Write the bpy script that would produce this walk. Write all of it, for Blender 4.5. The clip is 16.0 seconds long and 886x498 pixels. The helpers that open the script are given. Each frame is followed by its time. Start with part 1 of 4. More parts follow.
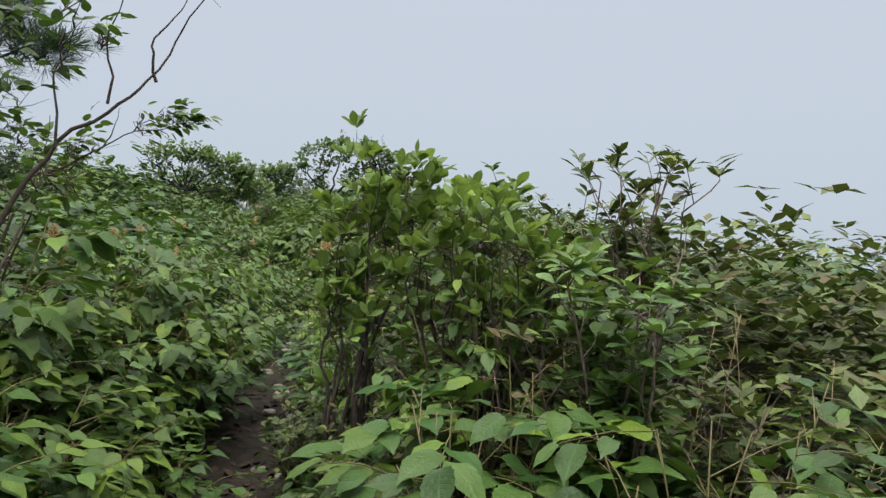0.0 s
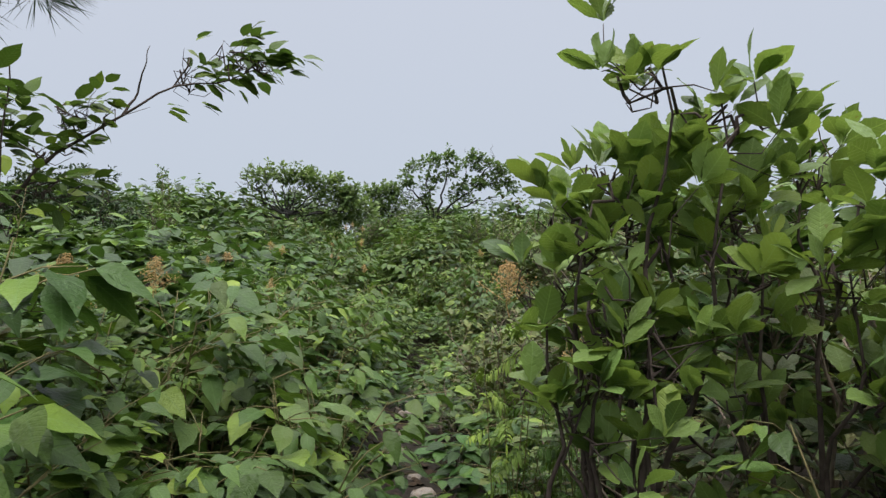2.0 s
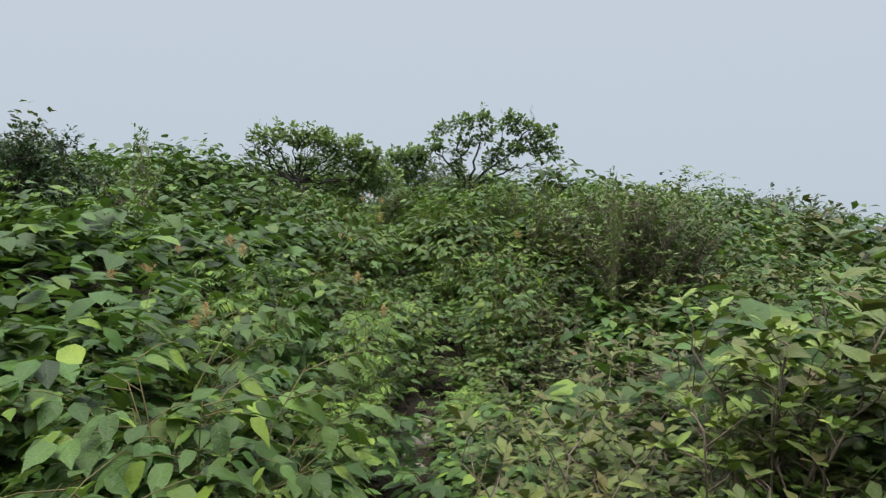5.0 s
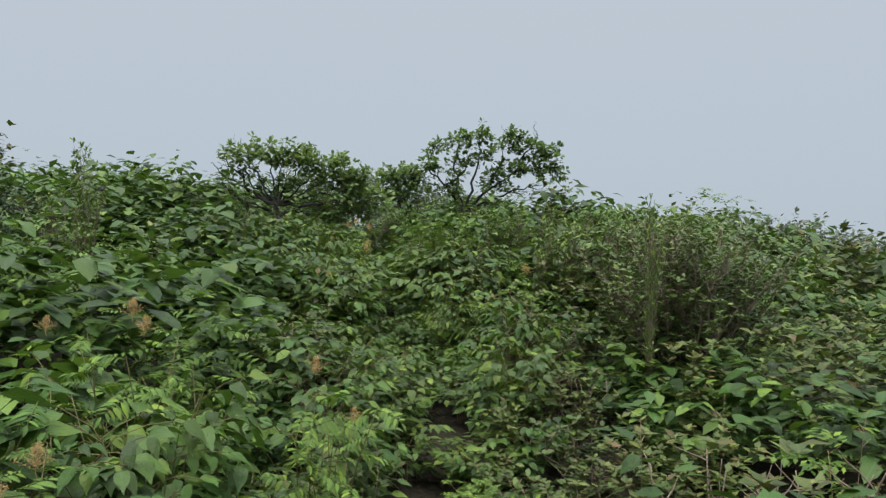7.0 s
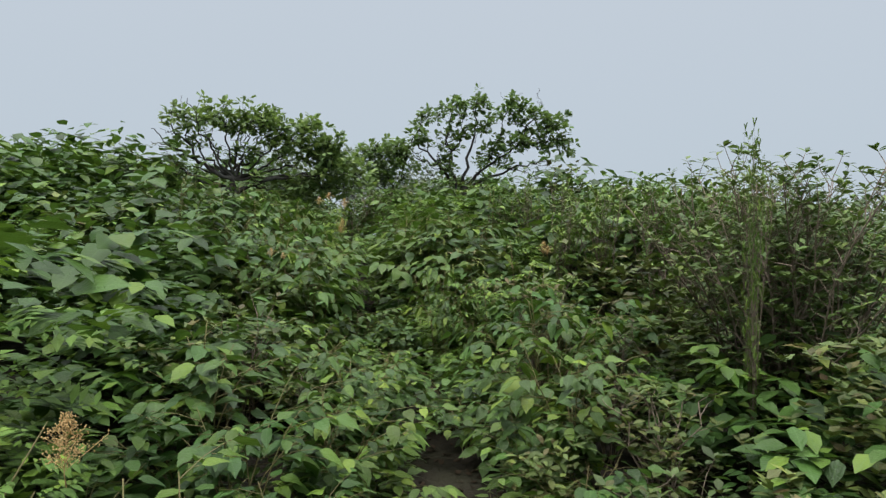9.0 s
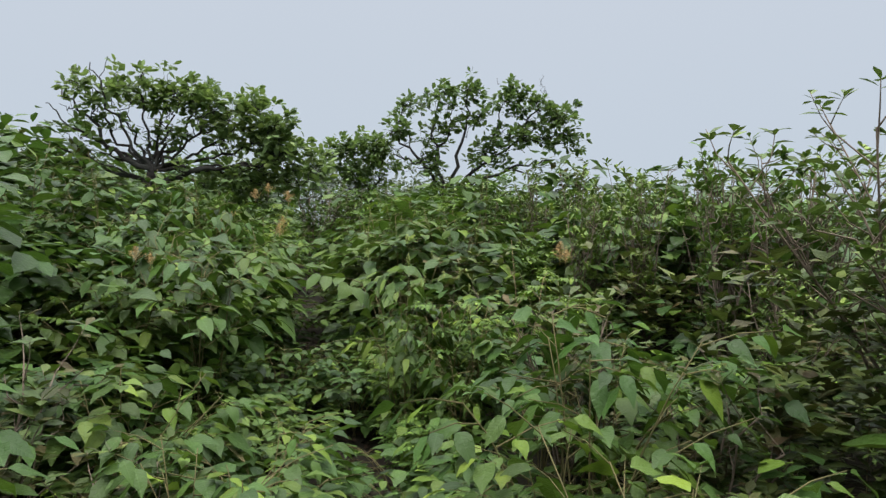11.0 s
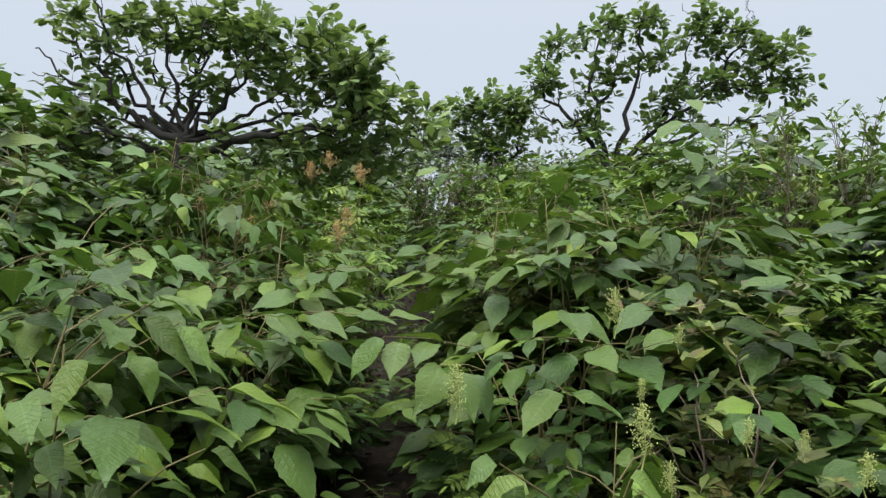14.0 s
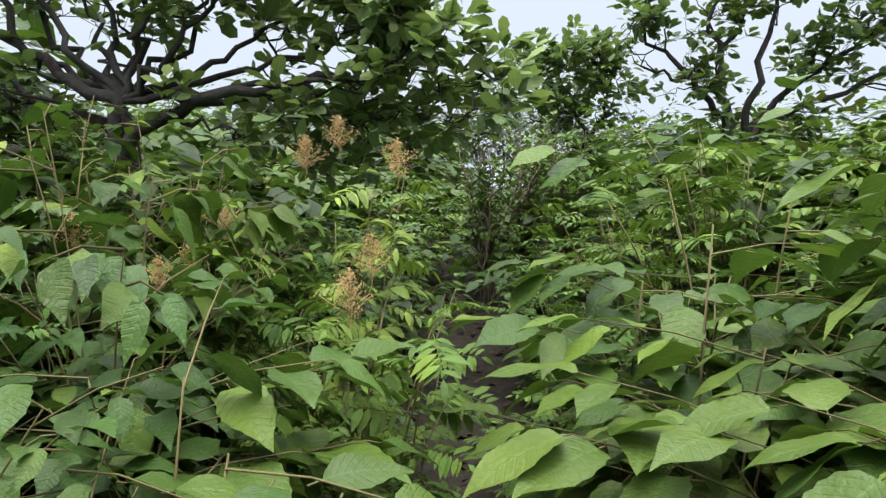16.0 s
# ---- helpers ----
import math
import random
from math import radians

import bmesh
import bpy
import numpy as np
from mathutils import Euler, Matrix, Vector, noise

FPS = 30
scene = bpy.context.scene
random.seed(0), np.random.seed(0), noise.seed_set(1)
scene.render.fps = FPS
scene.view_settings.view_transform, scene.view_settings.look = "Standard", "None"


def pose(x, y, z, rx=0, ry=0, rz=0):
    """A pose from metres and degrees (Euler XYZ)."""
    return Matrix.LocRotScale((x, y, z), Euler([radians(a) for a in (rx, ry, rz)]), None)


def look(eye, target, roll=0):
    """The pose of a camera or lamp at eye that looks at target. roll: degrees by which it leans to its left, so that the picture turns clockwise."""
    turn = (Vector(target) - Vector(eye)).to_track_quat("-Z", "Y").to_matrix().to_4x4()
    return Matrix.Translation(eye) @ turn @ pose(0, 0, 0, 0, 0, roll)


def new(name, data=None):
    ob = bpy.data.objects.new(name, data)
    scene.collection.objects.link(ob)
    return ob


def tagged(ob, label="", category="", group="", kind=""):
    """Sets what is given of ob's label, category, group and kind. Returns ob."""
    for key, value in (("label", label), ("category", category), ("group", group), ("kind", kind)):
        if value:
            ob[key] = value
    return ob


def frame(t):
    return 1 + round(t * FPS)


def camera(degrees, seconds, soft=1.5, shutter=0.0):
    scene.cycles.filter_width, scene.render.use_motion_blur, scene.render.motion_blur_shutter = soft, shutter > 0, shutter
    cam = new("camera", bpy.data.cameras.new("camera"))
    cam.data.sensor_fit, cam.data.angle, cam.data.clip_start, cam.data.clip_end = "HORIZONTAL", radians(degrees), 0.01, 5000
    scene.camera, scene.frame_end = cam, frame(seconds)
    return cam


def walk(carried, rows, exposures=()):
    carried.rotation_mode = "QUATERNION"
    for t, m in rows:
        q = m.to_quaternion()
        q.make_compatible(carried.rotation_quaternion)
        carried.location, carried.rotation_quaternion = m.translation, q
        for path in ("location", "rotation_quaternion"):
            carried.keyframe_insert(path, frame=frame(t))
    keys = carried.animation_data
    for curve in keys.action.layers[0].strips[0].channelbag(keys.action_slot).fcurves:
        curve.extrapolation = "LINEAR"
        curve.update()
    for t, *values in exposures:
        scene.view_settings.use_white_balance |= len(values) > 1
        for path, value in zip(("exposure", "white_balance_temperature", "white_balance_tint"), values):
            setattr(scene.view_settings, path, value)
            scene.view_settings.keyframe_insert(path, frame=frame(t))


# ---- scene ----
# the camera and its walk
cam = camera(61.4, 16.0, 1.4)
PATH = [
    (0, look((-2.6, -2.92, 0.746), (-1.878, -1.055, 0.735), 2.3)),
    (0.5, look((-2.559, -2.471, 0.746), (-1.937, -0.57, 0.761), 2.1)),
    (1, look((-2.51, -2.017, 0.746), (-1.952, -0.097, 0.782), 1.5)),
    (1.5, look((-2.473, -1.573, 0.747), (-1.959, 0.359, 0.793), 0.6)),
    (2, look((-2.464, -1.14, 0.749), (-1.996, 0.804, 0.784), 0.1)),
    (2.5, look((-2.515, -0.743, 0.778), (-2.083, 1.209, 0.79), 0.0)),
    (3, look((-2.504, -0.374, 0.814), (-2.088, 1.582, 0.787), -0.3)),
    (3.5, look((-2.417, -0.028, 0.844), (-2.002, 1.928, 0.792), -0.6)),
    (3.7, look((-2.369, 0.097, 0.875), (-1.947, 2.052, 0.82), -0.2)),
    (6, look((-1.744, 1.378, 1.174), (-1.377, 3.35, 1.101), 1.7)),
    (6.5, look((-1.721, 1.809, 1.236), (-1.336, 3.779, 1.187), 1.7)),
    (7, look((-1.713, 2.225, 1.229), (-1.313, 4.193, 1.206), 1.4)),
    (7.5, look((-1.628, 2.748, 1.225), (-1.243, 4.719, 1.212), 1.4)),
    (8, look((-1.559, 3.211, 1.195), (-1.164, 5.181, 1.173), 1.3)),
    (10.3, look((-0.87, 5.903, 0.719), (-0.401, 7.847, 0.701), 0.9)),
    (10.5, look((-0.797, 6.107, 0.743), (-0.33, 8.052, 0.745), 1.1)),
    (11, look((-0.648, 6.565, 0.817), (-0.213, 8.517, 0.855), 1.1)),
    (11.5, look((-0.546, 7.141, 0.88), (-0.19, 9.108, 0.93), 1.2)),
    (12, look((-0.423, 7.769, 0.929), (-0.158, 9.751, 0.992), 0.7)),
    (12.5, look((-0.348, 8.228, 0.989), (-0.119, 10.214, 1.059), 0.6)),
    (13, look((-0.351, 8.685, 1.054), (-0.143, 10.673, 1.121), 0.5)),
    (13.5, look((-0.309, 9.135, 1.009), (-0.152, 11.129, 1.049), 0.4)),
    (14, look((-0.231, 9.541, 1.034), (-0.167, 11.54, 1.017), 0.7)),
    (14.5, look((-0.292, 10.051, 1.089), (-0.324, 12.05, 1.028), 0.8)),
    (15, look((-0.344, 10.507, 1.168), (-0.444, 12.503, 1.088), 0.6)),
    (15.5, look((-0.322, 11.05, 1.271), (-0.421, 13.045, 1.177), 0.5)),
    (16, look((-0.387, 11.56, 1.275), (-0.428, 13.557, 1.163), 0.5)),
]
walk(cam, PATH, [(0, 0.06, 6500, 14), (1, 0.04, 6500, 14), (2, 0.05, 6500, 16), (3.5, 0.06, 6500, 16), (6, -0.05, 6500, 10.5), (8, -0.14, 6500, 10.5), (10.3, 0.15, 6500, 11), (11, 0.05, 6500, 12.5), (12.5, 0.03, 6500, 13), (13.4, -0.03, 6500, 13), (14.3, 0.4, 6500, 13.5), (16, 0.52, 6500, 14)])
import functools


# ---- world and light: bright overcast sky, brightest overhead ----
world = bpy.data.worlds.new("overcast_sky")
scene.world = world
world.use_nodes = True
wn, wl = world.node_tree.nodes, world.node_tree.links
wn.clear()
w_out = wn.new("ShaderNodeOutputWorld")
w_bg = wn.new("ShaderNodeBackground")
w_sky = wn.new("ShaderNodeTexSky")
w_sky.sky_type = "NISHITA"
w_sky.sun_disc = False
w_sky.sun_elevation = radians(55)
w_sky.sun_rotation = radians(200)
w_sky.dust_density = 4.0
w_dim = wn.new("ShaderNodeMix")
w_dim.data_type, w_dim.blend_type = "RGBA", "MULTIPLY"
w_dim.inputs[0].default_value = 1.0
w_dim.inputs[7].default_value = (0.08, 0.08, 0.08, 1)
w_co = wn.new("ShaderNodeTexCoord")
w_sep = wn.new("ShaderNodeSeparateXYZ")
w_ramp = wn.new("ShaderNodeValToRGB")
w_ramp.color_ramp.elements[0].position = 0.0
w_ramp.color_ramp.elements[0].color = (0.53, 0.622, 0.702, 1)
w_ramp.color_ramp.elements[1].position = 1.0
w_ramp.color_ramp.elements[1].color = (4.5, 4.6, 4.65, 1)
e = w_ramp.color_ramp.elements.new(0.40)
e.color = (0.59, 0.66, 0.738, 1)
e = w_ramp.color_ramp.elements.new(0.6)
e.color = (1.2, 1.25, 1.3, 1)
w_cloud = wn.new("ShaderNodeTexNoise")
w_cloud.inputs["Scale"].default_value = 2.5
w_cloud.inputs["Detail"].default_value = 2.0
w_add = wn.new("ShaderNodeMath")
w_add.operation = "MULTIPLY_ADD"
w_add.inputs[1].default_value = 0.05
w_mix = wn.new("ShaderNodeMix")
w_mix.data_type = "RGBA"
w_mix.inputs[0].default_value = 0.93
wl.new(w_co.outputs["Generated"], w_sep.inputs[0])
wl.new(w_co.outputs["Generated"], w_cloud.inputs["Vector"])
wl.new(w_cloud.outputs["Fac"], w_add.inputs[0])
wl.new(w_sep.outputs["Z"], w_add.inputs[2])
wl.new(w_add.outputs[0], w_ramp.inputs[0])
wl.new(w_sky.outputs[0], w_dim.inputs[6])
wl.new(w_dim.outputs[2], w_mix.inputs[6])
wl.new(w_ramp.outputs[0], w_mix.inputs[7])
wl.new(w_mix.outputs[2], w_bg.inputs[0])
wl.new(w_bg.outputs[0], w_out.inputs[0])
w_bg.inputs[1].default_value = 1.0

sun = new("sun", bpy.data.lights.new("sun", "SUN"))
sun.data.energy = 2.8
sun.data.angle = radians(40)
sun.data.color = (1.0, 0.98, 0.94)
sun.matrix_basis = look((0, 0, 30), (3, 6, 0))


# ---- materials ----
def material(name):
    m = bpy.data.materials.new(name)
    m.use_nodes = True
    t = m.node_tree
    t.nodes.clear()
    out = t.nodes.new("ShaderNodeOutputMaterial")
    return m, t, out


def mixed(t, fac, a, b):
    """A colour mix; fac, a and b are sockets or values."""
    n = t.nodes.new("ShaderNodeMix")
    n.data_type = "RGBA"
    for i, v in ((0, fac), (6, a), (7, b)):
        if isinstance(v, bpy.types.NodeSocket):
            t.links.new(v, n.inputs[i])
        else:
            n.inputs[i].default_value = v if i == 0 else (*v, 1)
    return n.outputs[2]


def math_node(t, op, a, b=0.0, c=0.0):
    n = t.nodes.new("ShaderNodeMath")
    n.operation = op
    for i, v in enumerate((a, b, c)):
        if isinstance(v, bpy.types.NodeSocket):
            t.links.new(v, n.inputs[i])
        else:
            n.inputs[i].default_value = v
    return n.outputs[0]


def noise_node(t, scale, detail=3.0, coords="Object"):
    n = t.nodes.new("ShaderNodeTexNoise")
    n.inputs["Scale"].default_value, n.inputs["Detail"].default_value = scale, detail
    if coords == "World":
        g = t.nodes.new("ShaderNodeNewGeometry")
        t.links.new(g.outputs["Position"], n.inputs["Vector"])
    else:
        c = t.nodes.new("ShaderNodeTexCoord")
        t.links.new(c.outputs[coords], n.inputs["Vector"])
    return n.outputs["Fac"]


def leaf_material(name, young, grown, old, veins=9.0, rough=0.45, spots=0.12, rust=0.16, through_light=0.15):
    """Green leaf: tone by the leaf, lateral veins, lighter midrib, blemishes, light shining through."""
    m, t, out = material(name)
    geo = t.nodes.new("ShaderNodeNewGeometry")
    info = t.nodes.new("ShaderNodeObjectInfo")
    tone = math_node(t, "FRACT", math_node(t, "ADD", geo.outputs["Random Per Island"], info.outputs["Random"]))
    ramp = t.nodes.new("ShaderNodeValToRGB")
    els = ramp.color_ramp.elements
    els[0].position, els[0].color = 0.0, (*old, 1)
    els[1].position, els[1].color = 1.0, (*young, 1)
    e = els.new(rust)
    e.color = (*grown, 1)
    e = els.new(0.72)
    e.color = (*[g * 1.18 for g in grown], 1)
    t.links.new(tone, ramp.inputs[0])
    patch = noise_node(t, 0.9, 2.0, "World")
    patch = math_node(t, "MULTIPLY_ADD", patch, 2.2, -1.05)
    col = mixed(t, patch, ramp.outputs[0], [c * k for c, k in zip(young, (0.72, 0.70, 0.75))])
    deep = math_node(t, "MULTIPLY_ADD", noise_node(t, 2.6, 2.0, "World"), 2.6, -1.05)
    col = mixed(t, math_node(t, "MULTIPLY", deep, 0.7), col, [c * k for c, k in zip(grown, (0.62, 0.7, 0.8))])
    uv = t.nodes.new("ShaderNodeUVMap")
    sep = t.nodes.new("ShaderNodeSeparateXYZ")
    t.links.new(uv.outputs[0], sep.inputs[0])
    across = math_node(t, "ABSOLUTE", math_node(t, "SUBTRACT", sep.outputs[0], 0.5))
    phase = math_node(t, "MULTIPLY", math_node(t, "SUBTRACT", sep.outputs[1], math_node(t, "MULTIPLY", across, 0.5)), veins)
    saw = math_node(t, "ABSOLUTE", math_node(t, "SUBTRACT", math_node(t, "FRACT", phase), 0.5))
    line = math_node(t, "LESS_THAN", saw, 0.045)
    rib = math_node(t, "LESS_THAN", across, 0.022)
    vein = math_node(t, "MAXIMUM", math_node(t, "MULTIPLY", line, 0.14), math_node(t, "MULTIPLY", rib, 0.35))
    col = mixed(t, vein, col, [min(1, c * 1.7 + 0.02) for c in grown])
    spot = math_node(t, "GREATER_THAN", noise_node(t, 55.0, 2.0, "World"), 0.74)
    col = mixed(t, math_node(t, "MULTIPLY", spot, spots * 4), col, (0.12, 0.07, 0.025))
    tint = t.nodes.new("ShaderNodeHueSaturation")
    t.links.new(col, tint.inputs["Color"])
    each = math_node(t, "FRACT", math_node(t, "MULTIPLY", geo.outputs["Random Per Island"], 37.0))
    t.links.new(math_node(t, "MULTIPLY_ADD", each, 0.7, math_node(t, "MULTIPLY_ADD", info.outputs["Random"], 0.4, 0.42)), tint.inputs["Value"])
    t.links.new(math_node(t, "MULTIPLY_ADD", info.outputs["Random"], -0.03, 0.515), tint.inputs["Hue"])
    col = tint.outputs[0]
    bump = t.nodes.new("ShaderNodeBump")
    bump.inputs["Strength"].default_value, bump.inputs["Distance"].default_value = 0.5, 0.003
    crumple = noise_node(t, 70.0, 3.0, "World")
    t.links.new(math_node(t, "MULTIPLY_ADD", crumple, 3.0, math_node(t, "MULTIPLY", math_node(t, "MINIMUM", saw, 0.15), 3.0)), bump.inputs["Height"])
    b = t.nodes.new("ShaderNodeBsdfPrincipled")
    b.inputs["Roughness"].default_value = rough
    b.inputs["Specular IOR Level"].default_value = 0.2
    t.links.new(col, b.inputs["Base Color"])
    t.links.new(bump.outputs[0], b.inputs["Normal"])
    tr = t.nodes.new("ShaderNodeBsdfTranslucent")
    t.links.new(mixed(t, 0.5, col, [c * k for c, k in zip(grown, (1.9, 1.8, 0.7))]), tr.inputs[0])
    mx = t.nodes.new("ShaderNodeMixShader")
    mx.inputs[0].default_value = through_light
    t.links.new(b.outputs[0], mx.inputs[1])
    t.links.new(tr.outputs[0], mx.inputs[2])
    t.links.new(mx.outputs[0], out.inputs[0])
    return m


def rough_material(name, a, b, scale, rough=0.9, bump=0.5, depth=0.01, second=None, coords="Object"):
    """Bark, earth, stone: two tones at two scales, with relief."""
    m, t, out = material(name)
    n1, n2 = noise_node(t, scale, 6.0, coords), noise_node(t, scale * 0.13, 3.0, coords)
    geo = t.nodes.new("ShaderNodeNewGeometry")
    f = math_node(t, "MULTIPLY_ADD", n1, 2.2, -0.6)
    col = mixed(t, f, a, b)
    if second:
        col = mixed(t, math_node(t, "MULTIPLY_ADD", n2, 3.0, -1.3), col, second)
    else:
        col = mixed(t, math_node(t, "MULTIPLY", geo.outputs["Random Per Island"], 0.35), col, a)
    bm = t.nodes.new("ShaderNodeBump")
    bm.inputs["Strength"].default_value, bm.inputs["Distance"].default_value = bump, depth
    t.links.new(n1, bm.inputs["Height"])
    p = t.nodes.new("ShaderNodeBsdfPrincipled")
    p.inputs["Roughness"].default_value = rough
    p.inputs["Specular IOR Level"].default_value = 0.15
    t.links.new(col, p.inputs["Base Color"])
    t.links.new(bm.outputs[0], p.inputs["Normal"])
    t.links.new(p.outputs[0], out.inputs[0])
    return m


BROAD = leaf_material("broad_leaf", (0.145, 0.215, 0.026), (0.042, 0.086, 0.018), (0.026, 0.05, 0.017), 10.0, 0.4, through_light=0.22)
PINNATE = leaf_material("pinnate_leaf", (0.17, 0.25, 0.03), (0.075, 0.14, 0.025), (0.045, 0.08, 0.02), 12.0, 0.5, through_light=0.22)
AZALEA = leaf_material("azalea_leaf", (0.12, 0.15, 0.032), (0.055, 0.085, 0.023), (0.095, 0.062, 0.026), 8.0, 0.45, 0.2, 0.4)
OAK = leaf_material("oak_leaf", (0.2, 0.27, 0.075), (0.10, 0.16, 0.056), (0.07, 0.11, 0.048), 9.0, 0.45, through_light=0.32)
# distance haze is mixed into this leaf colour: pale, greyed green
HAZED = leaf_material("haze_tinted_leaf", (0.20, 0.24, 0.18), (0.18, 0.215, 0.17), (0.15, 0.18, 0.15), 9.0, 0.6)
NEEDLE = leaf_material("pine_needle", (0.06, 0.10, 0.05), (0.035, 0.065, 0.035), (0.04, 0.055, 0.03), 1.0, 0.5, 0.0)
STEM = rough_material("green_stem", (0.10, 0.10, 0.04), (0.16, 0.12, 0.06), 40.0, 0.7, 0.3, 0.002)
TWIG = rough_material("grey_twig", (0.10, 0.075, 0.055), (0.24, 0.19, 0.15), 45.0, 0.85, 0.5, 0.003)
BARK = rough_material("oak_bark", (0.014, 0.012, 0.011), (0.05, 0.043, 0.039), 28.0, 0.95, 0.9, 0.015, (0.065, 0.068, 0.06))
DARK_TWIG = rough_material("dark_twig", (0.03, 0.022, 0.018), (0.09, 0.07, 0.058), 45.0, 0.85, 0.5, 0.003)
EVERGREEN = leaf_material("evergreen_leaf", (0.06, 0.10, 0.032), (0.028, 0.055, 0.022), (0.02, 0.038, 0.016), 8.0, 0.45)
STRAW = rough_material("dry_stalk", (0.2, 0.15, 0.085), (0.33, 0.25, 0.15), 30.0, 0.8, 0.3, 0.002)
SEED = rough_material("seed_head", (0.3, 0.19, 0.08), (0.52, 0.38, 0.18), 90.0, 0.85, 0.6, 0.004)
BLOOM = rough_material("pale_flower", (0.24, 0.30, 0.08), (0.40, 0.43, 0.17), 80.0, 0.7, 0.3, 0.003)
EARTH = rough_material("dark_earth", (0.012, 0.0095, 0.0075), (0.03, 0.024, 0.018), 14.0, 0.95, 0.8, 0.03, (0.026, 0.026, 0.015), "World")
STONE = rough_material("trail_stone", (0.16, 0.14, 0.12), (0.34, 0.31, 0.27), 18.0, 0.85, 0.7, 0.01, (0.2, 0.16, 0.11))
LITTER = rough_material("dead_leaf", (0.022, 0.015, 0.009), (0.055, 0.037, 0.022), 30.0, 0.85, 0.4, 0.003)


# ---- mesh building with arrays ----
class Geo:
    def __init__(self):
        self.v, self.f, self.uv, self.n = [], [], [], 0

    def add(self, v, f, uv):
        self.v.append(v)
        self.f.append(f + self.n)
        self.uv.append(uv)
        self.n += len(v)

    def stamp(self, template, place):
        """Sets a copy of the template at every place: arrays of origin, way, up, size."""
        tv, tf, tu = template
        o, x, y, z, s = frames_of(place)
        k = len(o)
        if not k:
            return
        v = o[:, None] + s[:, None, None] * (tv[None, :, 0:1] * x[:, None] + tv[None, :, 1:2] * y[:, None] + tv[None, :, 2:3] * z[:, None])
        f = tf[None] + (np.arange(k) * len(tv))[:, None, None]
        self.add(v.reshape(-1, 3), f.reshape(-1, 3), np.tile(tu, (k, 1)))

    def tube(self, pts, radii, sides=5):
        pts = np.asarray(pts, float)
        k = len(pts)
        way = np.gradient(pts, axis=0)
        way /= np.linalg.norm(way, axis=1)[:, None] + 1e-9
        ref = np.array([0.31, 0.95, 0.05])
        a = np.cross(way, ref)
        a /= np.linalg.norm(a, axis=1)[:, None] + 1e-9
        b = np.cross(way, a)
        ang = np.linspace(0, 2 * math.pi, sides, endpoint=False)
        r = np.asarray(radii, float)[:, None, None]
        v = pts[:, None] + r * (np.cos(ang)[None, :, None] * a[:, None] + np.sin(ang)[None, :, None] * b[:, None])
        i, j = np.meshgrid(np.arange(k - 1), np.arange(sides), indexing="ij")
        p, q = i * sides + j, i * sides + (j + 1) % sides
        f = np.concatenate([np.stack([p, q, q + sides], -1).reshape(-1, 3), np.stack([p, q + sides, p + sides], -1).reshape(-1, 3)])
        top = (k - 1) * sides
        cap = np.array([[top, top + m, top + m + 1] for m in range(1, sides - 1)])
        self.add(v.reshape(-1, 3), np.concatenate([f, cap]), np.zeros((k * sides, 2)))

    def mesh(self, name, mat, smooth=True):
        me = bpy.data.meshes.new(name)
        v, f, uv = np.concatenate(self.v), np.concatenate(self.f), np.concatenate(self.uv)
        me.vertices.add(len(v))
        me.vertices.foreach_set("co", v.astype(np.float32).ravel())
        me.loops.add(f.size)
        me.loops.foreach_set("vertex_index", f.astype(np.int32).ravel())
        me.polygons.add(len(f))
        me.polygons.foreach_set("loop_start", np.arange(0, f.size, 3, dtype=np.int32))
        me.polygons.foreach_set("use_smooth", np.full(len(f), smooth))
        lay = me.uv_layers.new(name="UVMap")
        lay.data.foreach_set("uv", uv[f.ravel()].astype(np.float32).ravel())
        me.update(calc_edges=True)
        me.materials.append(mat)
        return me


def frames_of(place):
    o, y, up, s = place
    y = y / (np.linalg.norm(y, axis=1)[:, None] + 1e-9)
    x = np.cross(y, up)
    x /= np.linalg.norm(x, axis=1)[:, None] + 1e-9
    return o, x, y, np.cross(x, y), s


def joined(places):
    return tuple(np.concatenate([p[i] for p in places]) for i in range(4))


def moved(place, at, turn, scale, tilt=(0.0, 0.0)):
    """The places turned about z, tilted, scaled and moved."""
    m = np.array((Euler((tilt[0], tilt[1], 0)).to_matrix() @ Euler((0, 0, turn)).to_matrix()))
    o, y, u, s = place
    sc = np.asarray(scale, float)
    return (o @ m.T) * sc + at, y @ m.T, u @ m.T, s * (sc[0] + sc[2]) / 2


def part(name, me, parent, label=""):
    ob = new(name, me)
    ob.parent = parent
    return tagged(ob, label)


